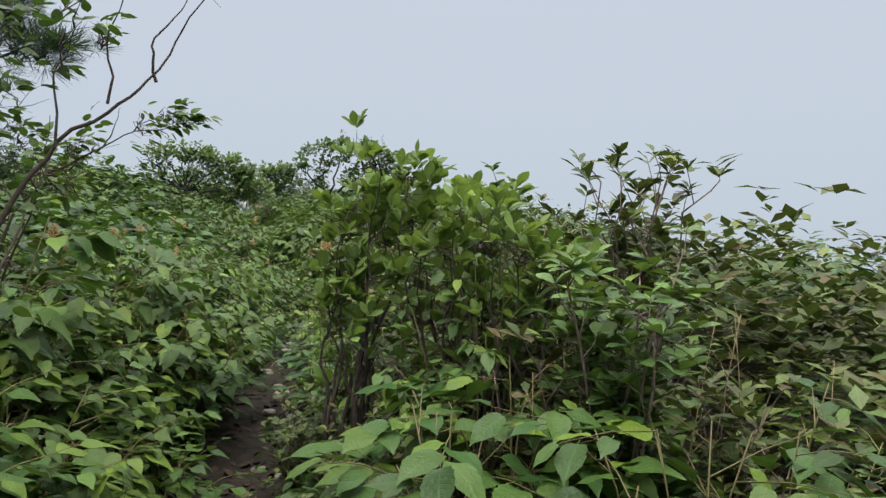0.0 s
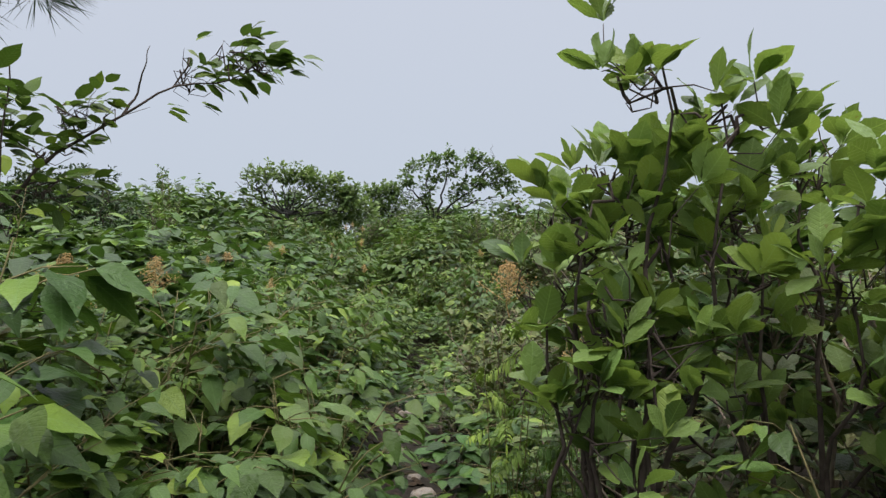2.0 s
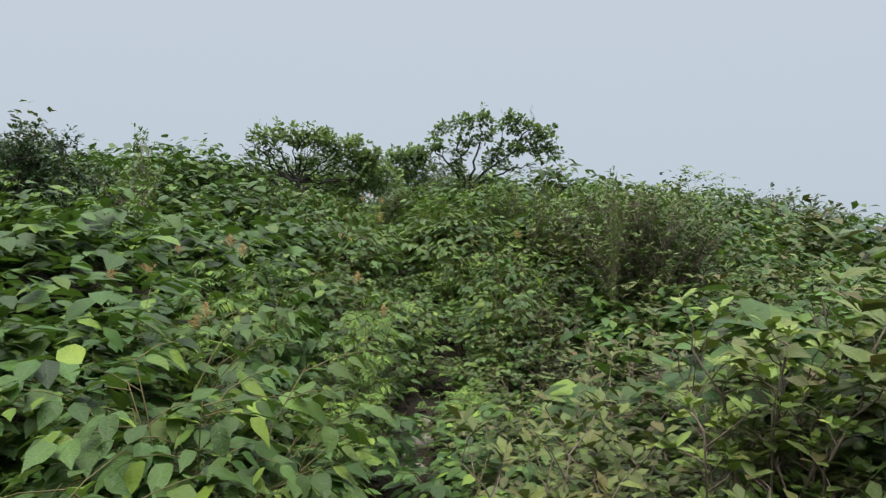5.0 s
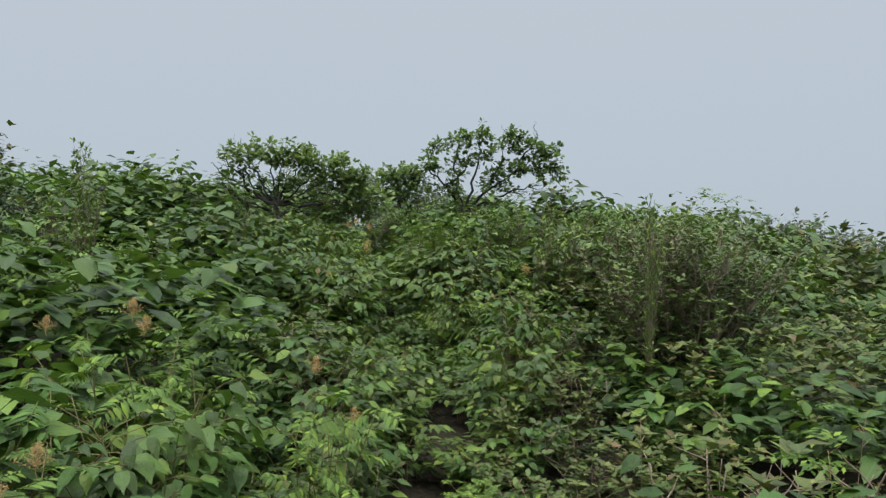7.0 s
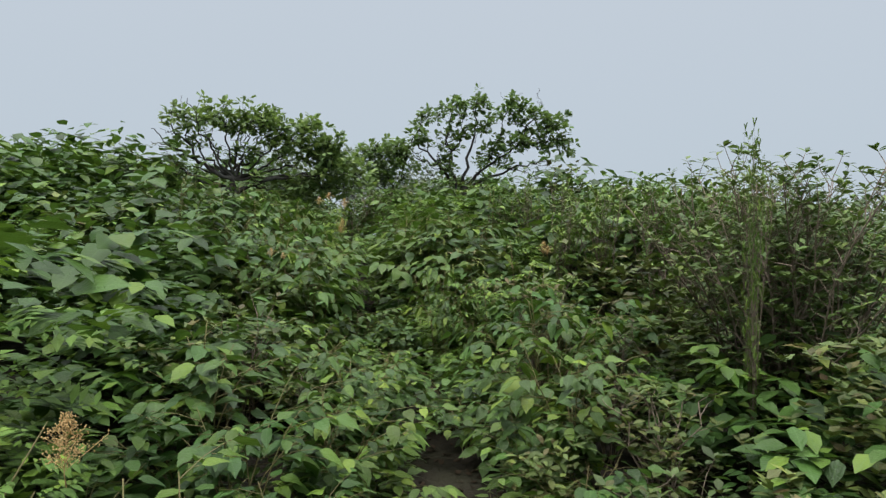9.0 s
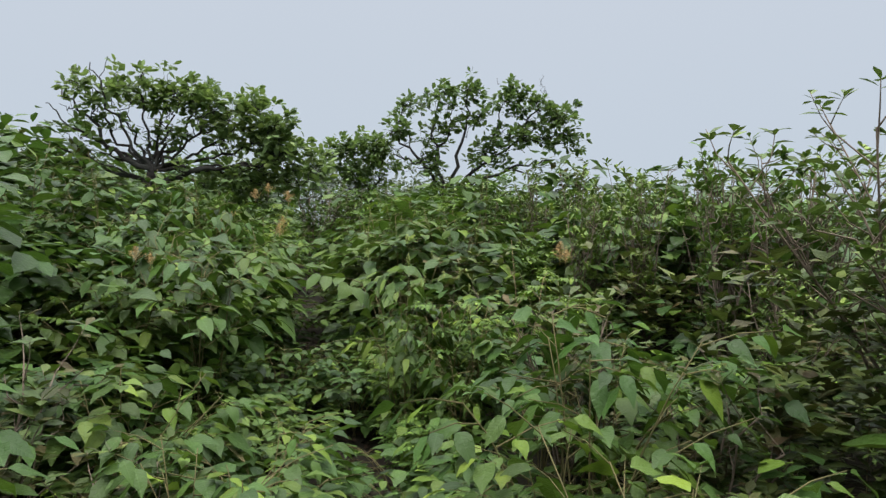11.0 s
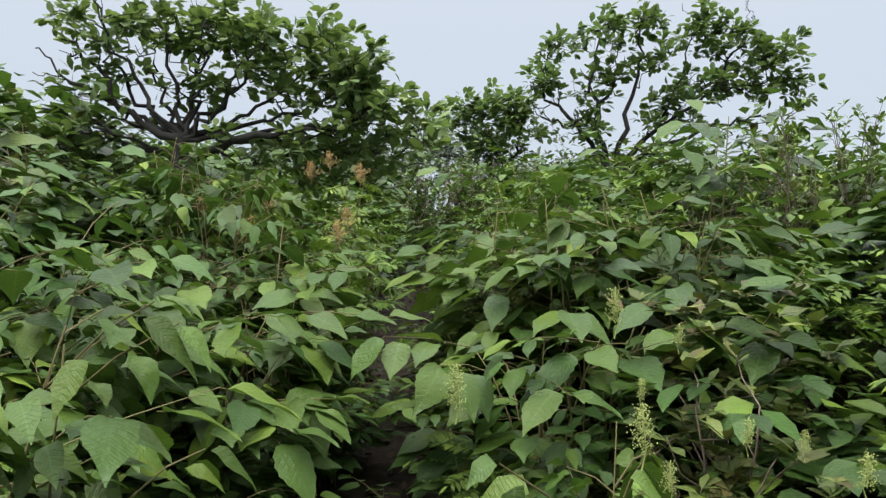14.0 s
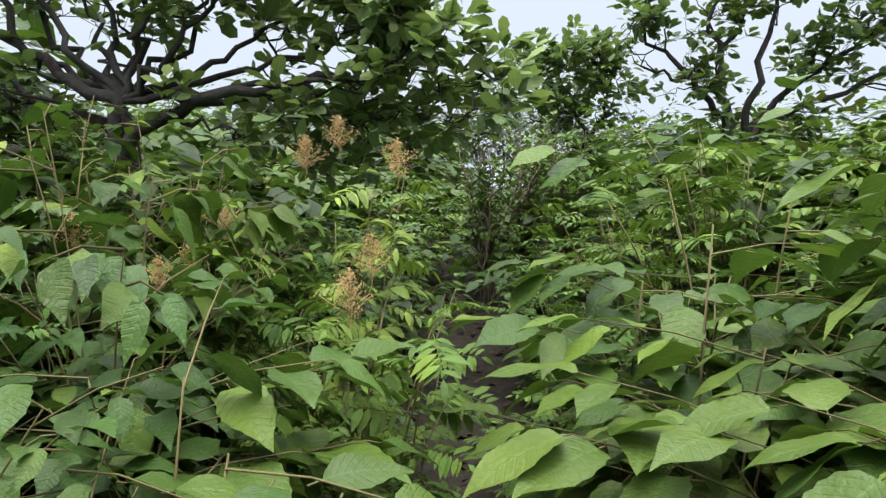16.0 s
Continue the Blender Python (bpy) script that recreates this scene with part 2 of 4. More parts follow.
def leaf(width, rows, shape="ovate", fold=0.18, droop=0.25, teeth=0.0, wave=0.0):
    """A leaf one long along y: creased midrib, bent tip, toothed edge where asked."""
    v, uv, f = [], [], []
    for i in range(rows + 1):
        y = i / rows
        if shape == "ovate":
            w = width * 0.5 * math.sin(math.pi * y ** 0.82) ** 0.8 * (1.0 - 0.5 * max(0, y - 0.68) / 0.32) if 0 < i < rows else 0.0
        elif shape == "obovate":
            w = width * 0.5 * math.sin(math.pi * min(1, y ** 1.5)) ** 0.7 if 0 < i < rows else 0.0
        else:
            w = width * 0.5 * math.sin(math.pi * y) if 0 < i < rows else 0.0
        w *= 1 + teeth * (1 if i % 2 else -1)
        z = -droop * y * y
        v.append((0, y, z))
        uv.append((0.5, y))
        if 0 < i < rows:
            for side in (-1, 1):
                v.append((side * w, y - w * 0.15, z + fold * w + wave * math.sin(9 * y + side)))
                uv.append((0.5 + side * w / width, y))
    def idx(i, side):
        if i == 0:
            return 0
        if i == rows:
            return 1 + 3 * (rows - 1)
        return 1 + 3 * (i - 1) + (0 if side == 0 else (1 if side < 0 else 2))
    for i in range(rows):
        for side in (-1, 1):
            a, b, c, d = idx(i, 0), idx(i, side), idx(i + 1, side), idx(i + 1, 0)
            for tri in ((a, b, c), (a, c, d)):
                if len(set(tri)) == 3:
                    f.append(tri if side > 0 else tri[::-1])
    return np.array(v, float), np.array(f), np.array(uv, float)


def compound(pairs, leaflet, bend=0.17, rachis=True):
    """A feather leaf one long along y: leaflets in pairs on a rachis."""
    o, y, u, s = [], [], [], []
    rng = random.Random(pairs)
    for i in range(pairs):
        a = 0.2 + 0.72 * i / pairs
        size = 0.34 * math.sin(math.pi * (0.25 + 0.62 * i / pairs))
        for side in (-1, 1):
            o.append((0, a + rng.uniform(-0.02, 0.02), -bend * a * a))
            y.append((side, rng.uniform(0.25, 0.6), rng.uniform(-0.22, 0.1)))
            u.append((rng.gauss(0, 0.14), rng.gauss(0.1, 0.14), 1))
            s.append(size * rng.uniform(0.8, 1.12))
    o.append((0, 0.93, -bend * 0.86))
    y.append((0, 1, -0.5))
    u.append((0, 0.3, 1))
    s.append(0.22)
    g = Geo()
    g.stamp(leaflet, tuple(np.array(q, float) for q in (o, y, u, s)))
    if rachis:
        ts = np.linspace(0, 0.95, 4)
        g.tube(np.stack([ts * 0, ts, -bend * ts * ts], 1), 0.008 - 0.006 * ts, 3)
    return np.concatenate(g.v), np.concatenate(g.f), np.concatenate(g.uv)


LEAF_BROAD = leaf(0.58, 6, "ovate", 0.16, 0.27, 0.0, 0.03)
LEAF_LARGE = leaf(0.58, 14, "ovate", 0.16, 0.32, 0.04, 0.03)
LEAF_BROAD_FAR = leaf(0.62, 3, "ovate", 0.16, 0.2)
LEAF_BROAD_FARTHEST = leaf(0.6, 2, "lance", 0.2, 0.3)
LEAF_AZALEA = leaf(0.52, 3, "obovate", 0.2, 0.15)
LEAF_AZALEA_LARGE = leaf(0.5, 7, "obovate", 0.2, 0.18)
LEAF_AZALEA_FAR = leaf(0.55, 2, "lance", 0.2, 0.15)
LEAF_OAK = leaf(0.6, 6, "obovate", 0.15, 0.2, 0.10)
LEAF_OAK_LARGE = leaf(0.56, 13, "obovate", 0.16, 0.22, 0.06, 0.02)
FEATHER = compound(7, leaf(0.4, 3, "lance", 0.15, 0.25))
FEATHER_FAR = compound(4, leaf(0.46, 2, "lance", 0.15, 0.2), rachis=False)
NEEDLE_LEAF = leaf(0.03, 2, "lance", 0.0, 0.05)


def arc(base, out, rise, lean, n=6, sag=0.15):
    """Points of an arching stem."""
    ts = np.linspace(0, 1, n)
    return base + np.outer(ts ** 1.5 * lean, out) + np.outer(rise * (ts - sag * ts ** 3), (0, 0, 1))


def along(pts, t):
    k = t * (len(pts) - 1)
    i = min(int(k), len(pts) - 2)
    return pts[i] + (k - i) * (pts[i + 1] - pts[i])


def flat(a):
    return np.array((math.cos(a), math.sin(a), 0.0))


# Each plant kind gives its stems (Geo) and the places of its leaves, for a plant one metre tall.
def broadleaf_plant(rng, stems=8, leaves=25, size=0.142, height=1.0, spread=0.5, low=0.2, petioles=False):
    """Arching stems that carry flat sprays of drooping leaves, thickest over the outside of the bush."""
    stalks, o, y, u, s = [], [], [], [], []
    for i in range(stems):
        g = Geo()
        stalks.append(g)
        a = 2.4 * i + rng.uniform(-0.5, 0.5)
        base = flat(rng.uniform(0, 6.28)) * rng.uniform(0, 0.12)
        lean = spread * rng.uniform(0.2, 1.0)
        pts = arc(base, flat(a), height * rng.uniform(0.86, 1.08) * (1.0 - 0.28 * lean / spread), lean, 6, rng.uniform(0.08, 0.3))
        g.tube(pts, np.linspace(0.006, 0.002, 6), 4)
        sprays = max(3, leaves // 5)
        for j in range(sprays):
            t = low + (1 - low) * ((j + rng.random()) / sprays) ** 0.75
            p = along(pts, t)
            b = a + rng.gauss(0, 0.9) if t > 0.4 else rng.uniform(0, 6.28)
            way = flat(b)
            way[2] = rng.uniform(-0.1, 0.4)
            tip = p + way * size * rng.uniform(1.2, 2.3)
            g.tube((p, (p + tip) / 2 + np.array((0, 0, 0.012)), tip), (0.0026, 0.0019, 0.0012), 3)
            for k in range(5):
                side = (1 if k % 2 else -1) * rng.uniform(0.5, 1.25) if k < 4 else rng.gauss(0, 0.2)
                w = flat(b + side)
                w[2] = rng.gauss(-0.06, 0.24)
                root = p + (tip - p) * (0.3 + 0.7 * k / 4)
                foot = root + rng.uniform(0.06, 0.16) * size * w
                if petioles:
                    g.tube((root, foot), (0.0018, 0.0012), 3)
                o.append(foot)
                y.append(w)
                u.append((rng.gauss(0, 0.22), rng.gauss(0, 0.22), 1.0))
                s.append(size * rng.uniform(0.6, 1.18) * (0.8 if t > 0.92 else 1.0))
    return stalks, tuple(np.array(q, float) for q in (o, y, u, s))


def feather_plant(rng, stems=8, leaves=9, size=0.23):
    stalks, o, y, u, s = [], [], [], [], []
    for i in range(stems):
        g = Geo()
        stalks.append(g)
        a = rng.uniform(0, 2 * math.pi)
        base = flat(rng.uniform(0, 6.28)) * rng.uniform(0, 0.15)
        pts = arc(base, flat(a), rng.uniform(0.75, 1.05), rng.uniform(0.1, 0.42), 6, 0.1)
        g.tube(pts, np.linspace(0.006, 0.002, 6), 4)
        spin = rng.uniform(0, 6.28)
        for j in range(leaves):
            t = 0.2 + 0.8 * (j + rng.random()) / leaves
            spin += 2.4
            way = flat(spin) + flat(a) * 0.2
            way[2] = rng.uniform(-0.15, 0.35) + 0.4 * max(0, t - 0.8)
            o.append(along(pts, t))
            y.append(way)
            u.append((rng.gauss(0, 0.25), rng.gauss(0, 0.25), 1.0))
            s.append(size * rng.uniform(0.6, 1.1))
    return stalks, tuple(np.array(q, float) for q in (o, y, u, s))


def azalea_plant(rng, stems=8, size=0.084, twigs=8, spread=0.42, low=0.2, height=1.0, long=0.17, thick=0.009):
    stalks, o, y, u, s = [], [], [], [], []
    for i in range(stems):
        g = Geo()
        stalks.append(g)
        a = rng.uniform(0, 2 * math.pi)
        base = flat(rng.uniform(0, 6.28)) * rng.uniform(0, 0.08)
        pts = arc(base, flat(a), height * rng.uniform(0.6, 0.92), rng.uniform(0.08, spread), 7, 0.05)
        pts[1:-1] += np.array([[rng.gauss(0, 0.025) for _ in range(3)] for _ in range(5)])
        g.tube(pts, np.linspace(thick, 0.003, 7), 5)
        for j in range(twigs):
            t = low + (1 - low) * (j + 1) / twigs
            p = along(pts, t)
            b = rng.uniform(0, 6.28)
            tip = p + flat(b) * rng.uniform(0.3, 1) * long + np.array((0, 0, rng.uniform(0.2, 1.1) * long))
            mid = (p + tip) / 2 + np.array([rng.gauss(0, 0.012) for _ in range(3)])
            g.tube([p, mid, tip], (0.0035, 0.0025, 0.0015), 3)
            spin = rng.uniform(0, 6.28)
            for k in range(rng.randint(5, 7)):
                spin += 2 * math.pi / 5 + rng.gauss(0, 0.25)
                way = flat(spin)
                way[2] = rng.uniform(0.0, 1.0)
                o.append(tip - (tip - mid) * rng.uniform(0, 0.5))
                y.append(way)
                u.append((-way[0] * 0.4 + rng.gauss(0, 0.25), -way[1] * 0.4 + rng.gauss(0, 0.25), 1.0))
                s.append(size * rng.uniform(0.65, 1.2))
    return stalks, tuple(np.array(q, float) for q in (o, y, u, s))


# ---- the lie of the land ----
TRAIL_Y = np.array((-40, -4, -2.5, -0.8, 0.1, 1.4, 3.2, 5.9, 7.1, 8.2, 10, 11.5, 13.5, 16, 20, 30, 60), float)
TRAIL_X = np.array((-4, -2.65, -2.56, -2.52, -2.4, -1.9, -1.62, -1.2, -0.75, -0.42, -0.25, -0.42, -0.45, -0.36, 0.05, 0.4, 0), float)
TRAIL_Z = np.array((-1.2, -0.8, -0.76, -0.73, -0.6, -0.38, -0.3, -0.74, -0.66, -0.5, -0.42, -0.22, 0.10, 0.55, 1.05, 0.7, -3), float)
FINE = np.arange(-40, 60, 0.1)
KERNEL = np.hanning(15) / np.hanning(15).sum()
FINE_X = np.convolve(np.pad(np.interp(FINE, TRAIL_Y, TRAIL_X), 7, "edge"), KERNEL, "valid")
FINE_Z = np.convolve(np.pad(np.interp(FINE, TRAIL_Y, TRAIL_Z), 7, "edge"), KERNEL, "valid")


def trail_x(y):
    return np.interp(y, FINE, FINE_X)


def bumps(x, y):
    return 0.07 * np.sin(1.3 * x + 0.7 * y + 1) + 0.06 * np.sin(0.9 * y - 1.7 * x) + 0.03 * np.sin(3.1 * x + 2.3 * y)


def land(x, y):
    """Height of the ground: a trail along a ridge, a bank rising on one side, a slope falling off on the other."""
    x, y = np.asarray(x, float), np.asarray(y, float)
    z = np.interp(y, FINE, FINE_Z)
    d = x - trail_x(y)
    left, right = np.maximum(-d - 0.2, 0), np.maximum(d - 0.2, 0)
    z = z + np.interp(y, (3, 9, 11, 15), (0.21, 0.25, 0.16, 0.16)) * np.minimum(left, 3.4) + 0.03 * np.clip(left - 3.4, 0, 6) - 0.12 * np.clip(left - 9, 0, 300)
    z = z + np.interp(y, (2, 7), (0.08, 0.065)) * np.minimum(right, 4.0) - 0.05 * np.clip(right - 4.5, 0, 300)
    z = z + bumps(x, y) * np.minimum(1, (left + right) * 1.5)
    z = z - 0.10 * np.clip(y - 60, 0, 200) - 0.10 * np.clip(-40 - y, 0, 200)
    return np.maximum(z, -45.0)


def build_ground():
    def axis(lo, hi, step, far):
        near = np.arange(lo, hi + step / 2, step)
        out = np.geomspace(step * 2, far, 26)
        return np.concatenate([lo - out[::-1], near, hi + out])
    xs, ys = axis(-8, 8, 0.16, 2500), axis(-8, 24, 0.16, 2500)
    gx, gy = np.meshgrid(xs, ys)
    v = np.stack([gx, gy, land(gx, gy)], -1).reshape(-1, 3)
    w = len(xs)
    i, j = np.meshgrid(np.arange(len(ys) - 1), np.arange(w - 1), indexing="ij")
    p = (i * w + j).ravel()
    g = Geo()
    f = np.concatenate([np.stack([p, p + 1, p + w + 1], 1), np.stack([p, p + w + 1, p + w], 1)])
    g.add(v, f, np.zeros((len(v), 2)))
    tagged(new("ground", g.mesh("ground", EARTH)), "dark bare earth under dense hillside shrubs", "ground", kind="structure")


build_ground()

# ---- plants ----
KINDS = {
    "broadleaf_shrub": dict(make=broadleaf_plant, near=LEAF_BROAD, far=LEAF_BROAD_FAR, leaf=BROAD, stem=STEM,
                            label="broadleaf shrub with large drooping green leaves", count=5),
    "feather_leaf_shrub": dict(make=feather_plant, near=FEATHER, far=FEATHER_FAR, leaf=PINNATE, stem=STEM,
                               label="fresh green shrub with feather-shaped compound leaves", count=4),
    "azalea_shrub": dict(make=azalea_plant, near=LEAF_AZALEA, far=LEAF_AZALEA_FAR, leaf=AZALEA, stem=TWIG,
                         label="twiggy azalea shrub with small whorled leaves", count=5),
}


def ready(k, plants):
    """Meshes of each plant: one for every stem, one for the foliage."""
    out = []
    for stalks, places in plants:
        g = Geo()
        g.stamp(k["near"], places)
        out.append(([st.mesh("stem", k["stem"]) for st in stalks], g.mesh("foliage", k["leaf"])))
    return out


for kind, k in KINDS.items():
    k["plants"] = [k["make"](random.Random(100 + i)) for i in range(k["count"])]
    k["meshes"] = ready(k, k["plants"])


def posed(at, turn, scale):
    return Matrix.Translation(at) @ Euler((0, 0, turn)).to_matrix().to_4x4() @ Matrix.Diagonal((*scale, 1))


def plant(kind, which, at, turn, scale, label="", meshes=None):
    k = KINDS[kind]
    root = new(kind)
    stems, leaves = (meshes or k["meshes"])[which % len(meshes or k["meshes"])]
    for st in stems:
        part("stem", st, root)
    part("foliage", leaves, root)
    root.matrix_basis = posed(at, turn, scale)
    return tagged(root, label or k["label"], "shrub", "shrubs along the trail")


def choose(d, y, x, r):
    patch = 0.5 + 0.28 * math.sin(0.9 * x + 1.3 * y) + 0.22 * math.sin(1.9 * x - 0.8 * y + 2)
    if d < 0:
        if 13.1 < y < 18.0 and d > -0.75 or patch > 0.8 and 4 < y < 10 and d < -0.9:
            return "feather_leaf_shrub" if r < 0.7 else "broadleaf_shrub"
        if y < 4 and d > -0.9:
            return "broadleaf_shrub"
        return "broadleaf_shrub" if r < 0.86 else ("feather_leaf_shrub" if r < 0.93 else "azalea_shrub")
    if y < 1.5:
        return "azalea_shrub" if r < 0.75 else "broadleaf_shrub"
    if 5 < y < 12 and d > 0.9:
        return "azalea_shrub" if r < 0.25 + patch * 0.6 else ("broadleaf_shrub" if r < 0.95 else "feather_leaf_shrub")
    if 1.5 <= y < 4.5 and d < 1.6:
        return "azalea_shrub" if r < 0.65 else "broadleaf_shrub"
    if patch > 0.75 and y < 11:
        return "azalea_shrub" if r < 0.6 else "feather_leaf_shrub"
    if 13.8 < y < 19 and d < 1.8:
        return "feather_leaf_shrub" if r < 0.75 else "broadleaf_shrub"
    return "broadleaf_shrub" if r < 0.8 else ("feather_leaf_shrub" if r < 0.9 else "azalea_shrub")


def tall(x, y, d):
    """How high the growth stands."""
    h = 1.06 + 0.13 * math.sin(1.1 * x + 0.8 * y) + 0.13 * math.sin(2.3 * y - 1.2 * x) + 0.13 * math.sin(4.1 * x + 3.3 * y)
    if d > 0:
        h -= 0.05
        if y < 0.4:
            h += 0.3 * min(1, max(0, d - 0.3))
    elif 9.3 < y < 12 and d < -1.2:
        h += 0.14
    if y > 12:
        h += 0.2 if d > 0 else (0.1 if y < 13.0 else 0.16)
    if y < -1.0 and 0 < d < 1.5:
        h = min(h, 0.85)
    if abs(d) < 0.75:
        h = min(h * min(1.0, 0.55 + 1.0 * abs(d)), 0.9 if abs(d) < 0.42 else 9.0)
    if 1.3 < y <= 3.8 and 0 < d < 1.3:
        h = min(h, 0.8)
    if 3.8 < y < 8.0 and 0 < d < 0.95:
        h = min(h, 0.58 + 0.2 * d)
    return h


CELL = 0.95


@functools.lru_cache(None)
def heart(i, j):
    """Centre, height and kind number of the bush that fills a cell."""
    rng = random.Random(i * 977 + j * 131 + 7)
    return (i + rng.uniform(0.15, 0.85)) * CELL, (j + rng.uniform(0.15, 0.85)) * CELL, rng.uniform(0.86, 1.14), rng.random()


def clump(x, y):
    """How near a spot lies to the middle of its bush (0 to 1), and that bush's height and kind."""
    i, j = math.floor(x / CELL), math.floor(y / CELL)
    best = min((heart(i + a, j + b) for a in (-1, 0, 1) for b in (-1, 0, 1)), key=lambda c: (c[0] - x) ** 2 + (c[1] - y) ** 2)
    return max(0.0, 1 - ((best[0] - x) ** 2 + (best[1] - y) ** 2) / 0.42), best[2], best[3]


def scatter():
    rng = random.Random(21)
    far = {k: [] for k in KINDS}
    low = {k: [] for k in KINDS}
    farthest = {k: [] for k in KINDS}
    step = 0.40
    for iy in range(int(-3.6 / step), int(26 / step)):
        for ix in range(-25, 26):
            y = iy * step + rng.uniform(-0.18, 0.18)
            d = ix * step + rng.uniform(-0.18, 0.18)
            turn, sel, jit = rng.uniform(0, 6.28), rng.randrange(20), rng.uniform(0.75, 1.16)
            edge = 0.15 if y < 2.5 else 0.19 if y < 6.5 else (0.25 if y < 9.3 else (0.1 if y < 12.4 else (0.14 if y < 16.5 else 0.0)))
            if abs(d) < edge:
                continue
            x = float(trail_x(y)) + d
            dome, grown, r = clump(x, y)
            kind = choose(d, y, x, r if sel % 6 else (r + 0.37) % 1)
            h = tall(x, y, d if y < 15.2 else 2.0) * jit
            if abs(d) > 0.3:
                h *= grown * (0.42 + 0.74 * dome)
            if abs(d) < 0.6:
                h = min(h, (0.58 if d > 0 else (0.92 if 6 < y < 10 else 0.74)) if abs(d) < 0.42 else (0.86 if d > 0 else 1.0))
            wide = min(1.1, 0.46 * (h + 0.95))
            if abs(d) < 1.0:
                wide = min(wide, 0.68 if abs(d) < 0.6 else 0.8)
            at = np.array((x, y, float(land(x, y)) - 0.03))
            if (abs(d) < 1.3 or y < 1.5 and 0 < d < 2.2) and -3.0 < y < 15.6:
                plant(kind, sel, at, turn, (wide, wide, h))
            else:
                k = KINDS[kind]
                thin = 1 if abs(d) < 2.0 and y < 16 else (2 if abs(d) < 4.5 else 4)
                pl = k["plants"][sel % k["count"]][1]
                pl = tuple(q[::thin] for q in pl)
                o, w, u, s = moved(pl, at, turn, (wide, wide, h))
                keep = o[:, 2] > at[2] + (0.2 if thin == 1 else 0.33) * h
                (far if thin < 3 else farthest)[kind].append((o[keep], w[keep], u[keep], s[keep] * (1.0, 1.0, 1.3, 1.6, 1.75)[thin]))
    for iy in range(int(-3.4 / 0.17), int(16.5 / 0.17)):
        for side in (-1, 1):
            y = iy * 0.17 + rng.uniform(-0.08, 0.08)
            d = side * rng.uniform(0.36, 0.6)
            x = float(trail_x(y)) + d
            kind = "feather_leaf_shrub" if rng.random() < 0.25 else ("azalea_shrub" if side > 0 and y < 9 and rng.random() < 0.4 else "broadleaf_shrub")
            h, wide = rng.uniform(0.4, 0.62) * (0.75 + 0.6 * abs(d)), rng.uniform(0.36, 0.52)
            pl = KINDS[kind]["plants"][rng.randrange(4)][1]
            pl = tuple(q[::3] for q in pl)
            o, w, u, s = moved(pl, np.array((x, y, float(land(x, y)) - 0.02)), rng.uniform(0, 6.28), (wide, wide, h))
            low[kind].append((o, w, u, s * 1.4))
    for kind, places in low.items():
        g = Geo()
        g.stamp(KINDS[kind]["near"], joined(places))
        tagged(new("trailside_undergrowth", g.mesh(kind, KINDS[kind]["leaf"])), "low leafy undergrowth spilling over the trail edge", "undergrowth", kind="stuff")
    for kind, places in far.items():
        g = Geo()
        g.stamp(KINDS[kind]["far"], joined(places))
        if farthest[kind]:
            g.stamp(LEAF_BROAD_FARTHEST if kind == "broadleaf_shrub" else KINDS[kind]["far"], joined(farthest[kind]))
        tagged(new(kind + "_thicket", g.mesh(kind, KINDS[kind]["leaf"])), "dense green thicket of " + kind.replace("_", " ") + "s covering the slope", "thicket", kind="stuff")


scatter()


# ---- trees ----
def wiggle(pts, rng, amount, n):
    """A polyline through pts with n points, bent at random."""
    pts = np.asarray(pts, float)
    q = np.array([along(pts, t) for t in np.linspace(0, 1, n)])
    q[1:-1] += np.array([[rng.gauss(0, amount) for _ in range(3)] for _ in range(n - 2)])
    q[1:-1] = 0.25 * q[:-2] + 0.5 * q[1:-1] + 0.25 * q[2:]
    return q


def leafy(rng, tips, count, size, reach=0.09, wind=(0.35, 0.0, 0.0)):
    o, y, u, s = [], [], [], []
    for p, w in tips:
        for k in range(count):
            way = np.array([rng.gauss(0, 1), rng.gauss(0, 1), rng.gauss(0.15, 0.6)]) + w * 0.7 + np.array(wind)
            way /= np.linalg.norm(way)
            o.append(p + way * rng.uniform(0, reach))
            y.append(way)
            u.append((rng.gauss(0, 0.45), rng.gauss(0, 0.45), 1))
            s.append(size * rng.uniform(0.65, 1.2))
    return tuple(np.array(q, float) for q in (o, y, u, s))


def kinked(pts, rng, amount, n):
    """A polyline through pts with n points that turns sharply, as old oak wood does."""
    pts = np.asarray(pts, float)
    q = np.array([along(pts, t) for t in np.linspace(0, 1, n)])
    q[1:-1] += np.array([[rng.gauss(0, amount), rng.gauss(0, amount), rng.gauss(0, amount * 0.8)] for _ in range(n - 2)])
    return q


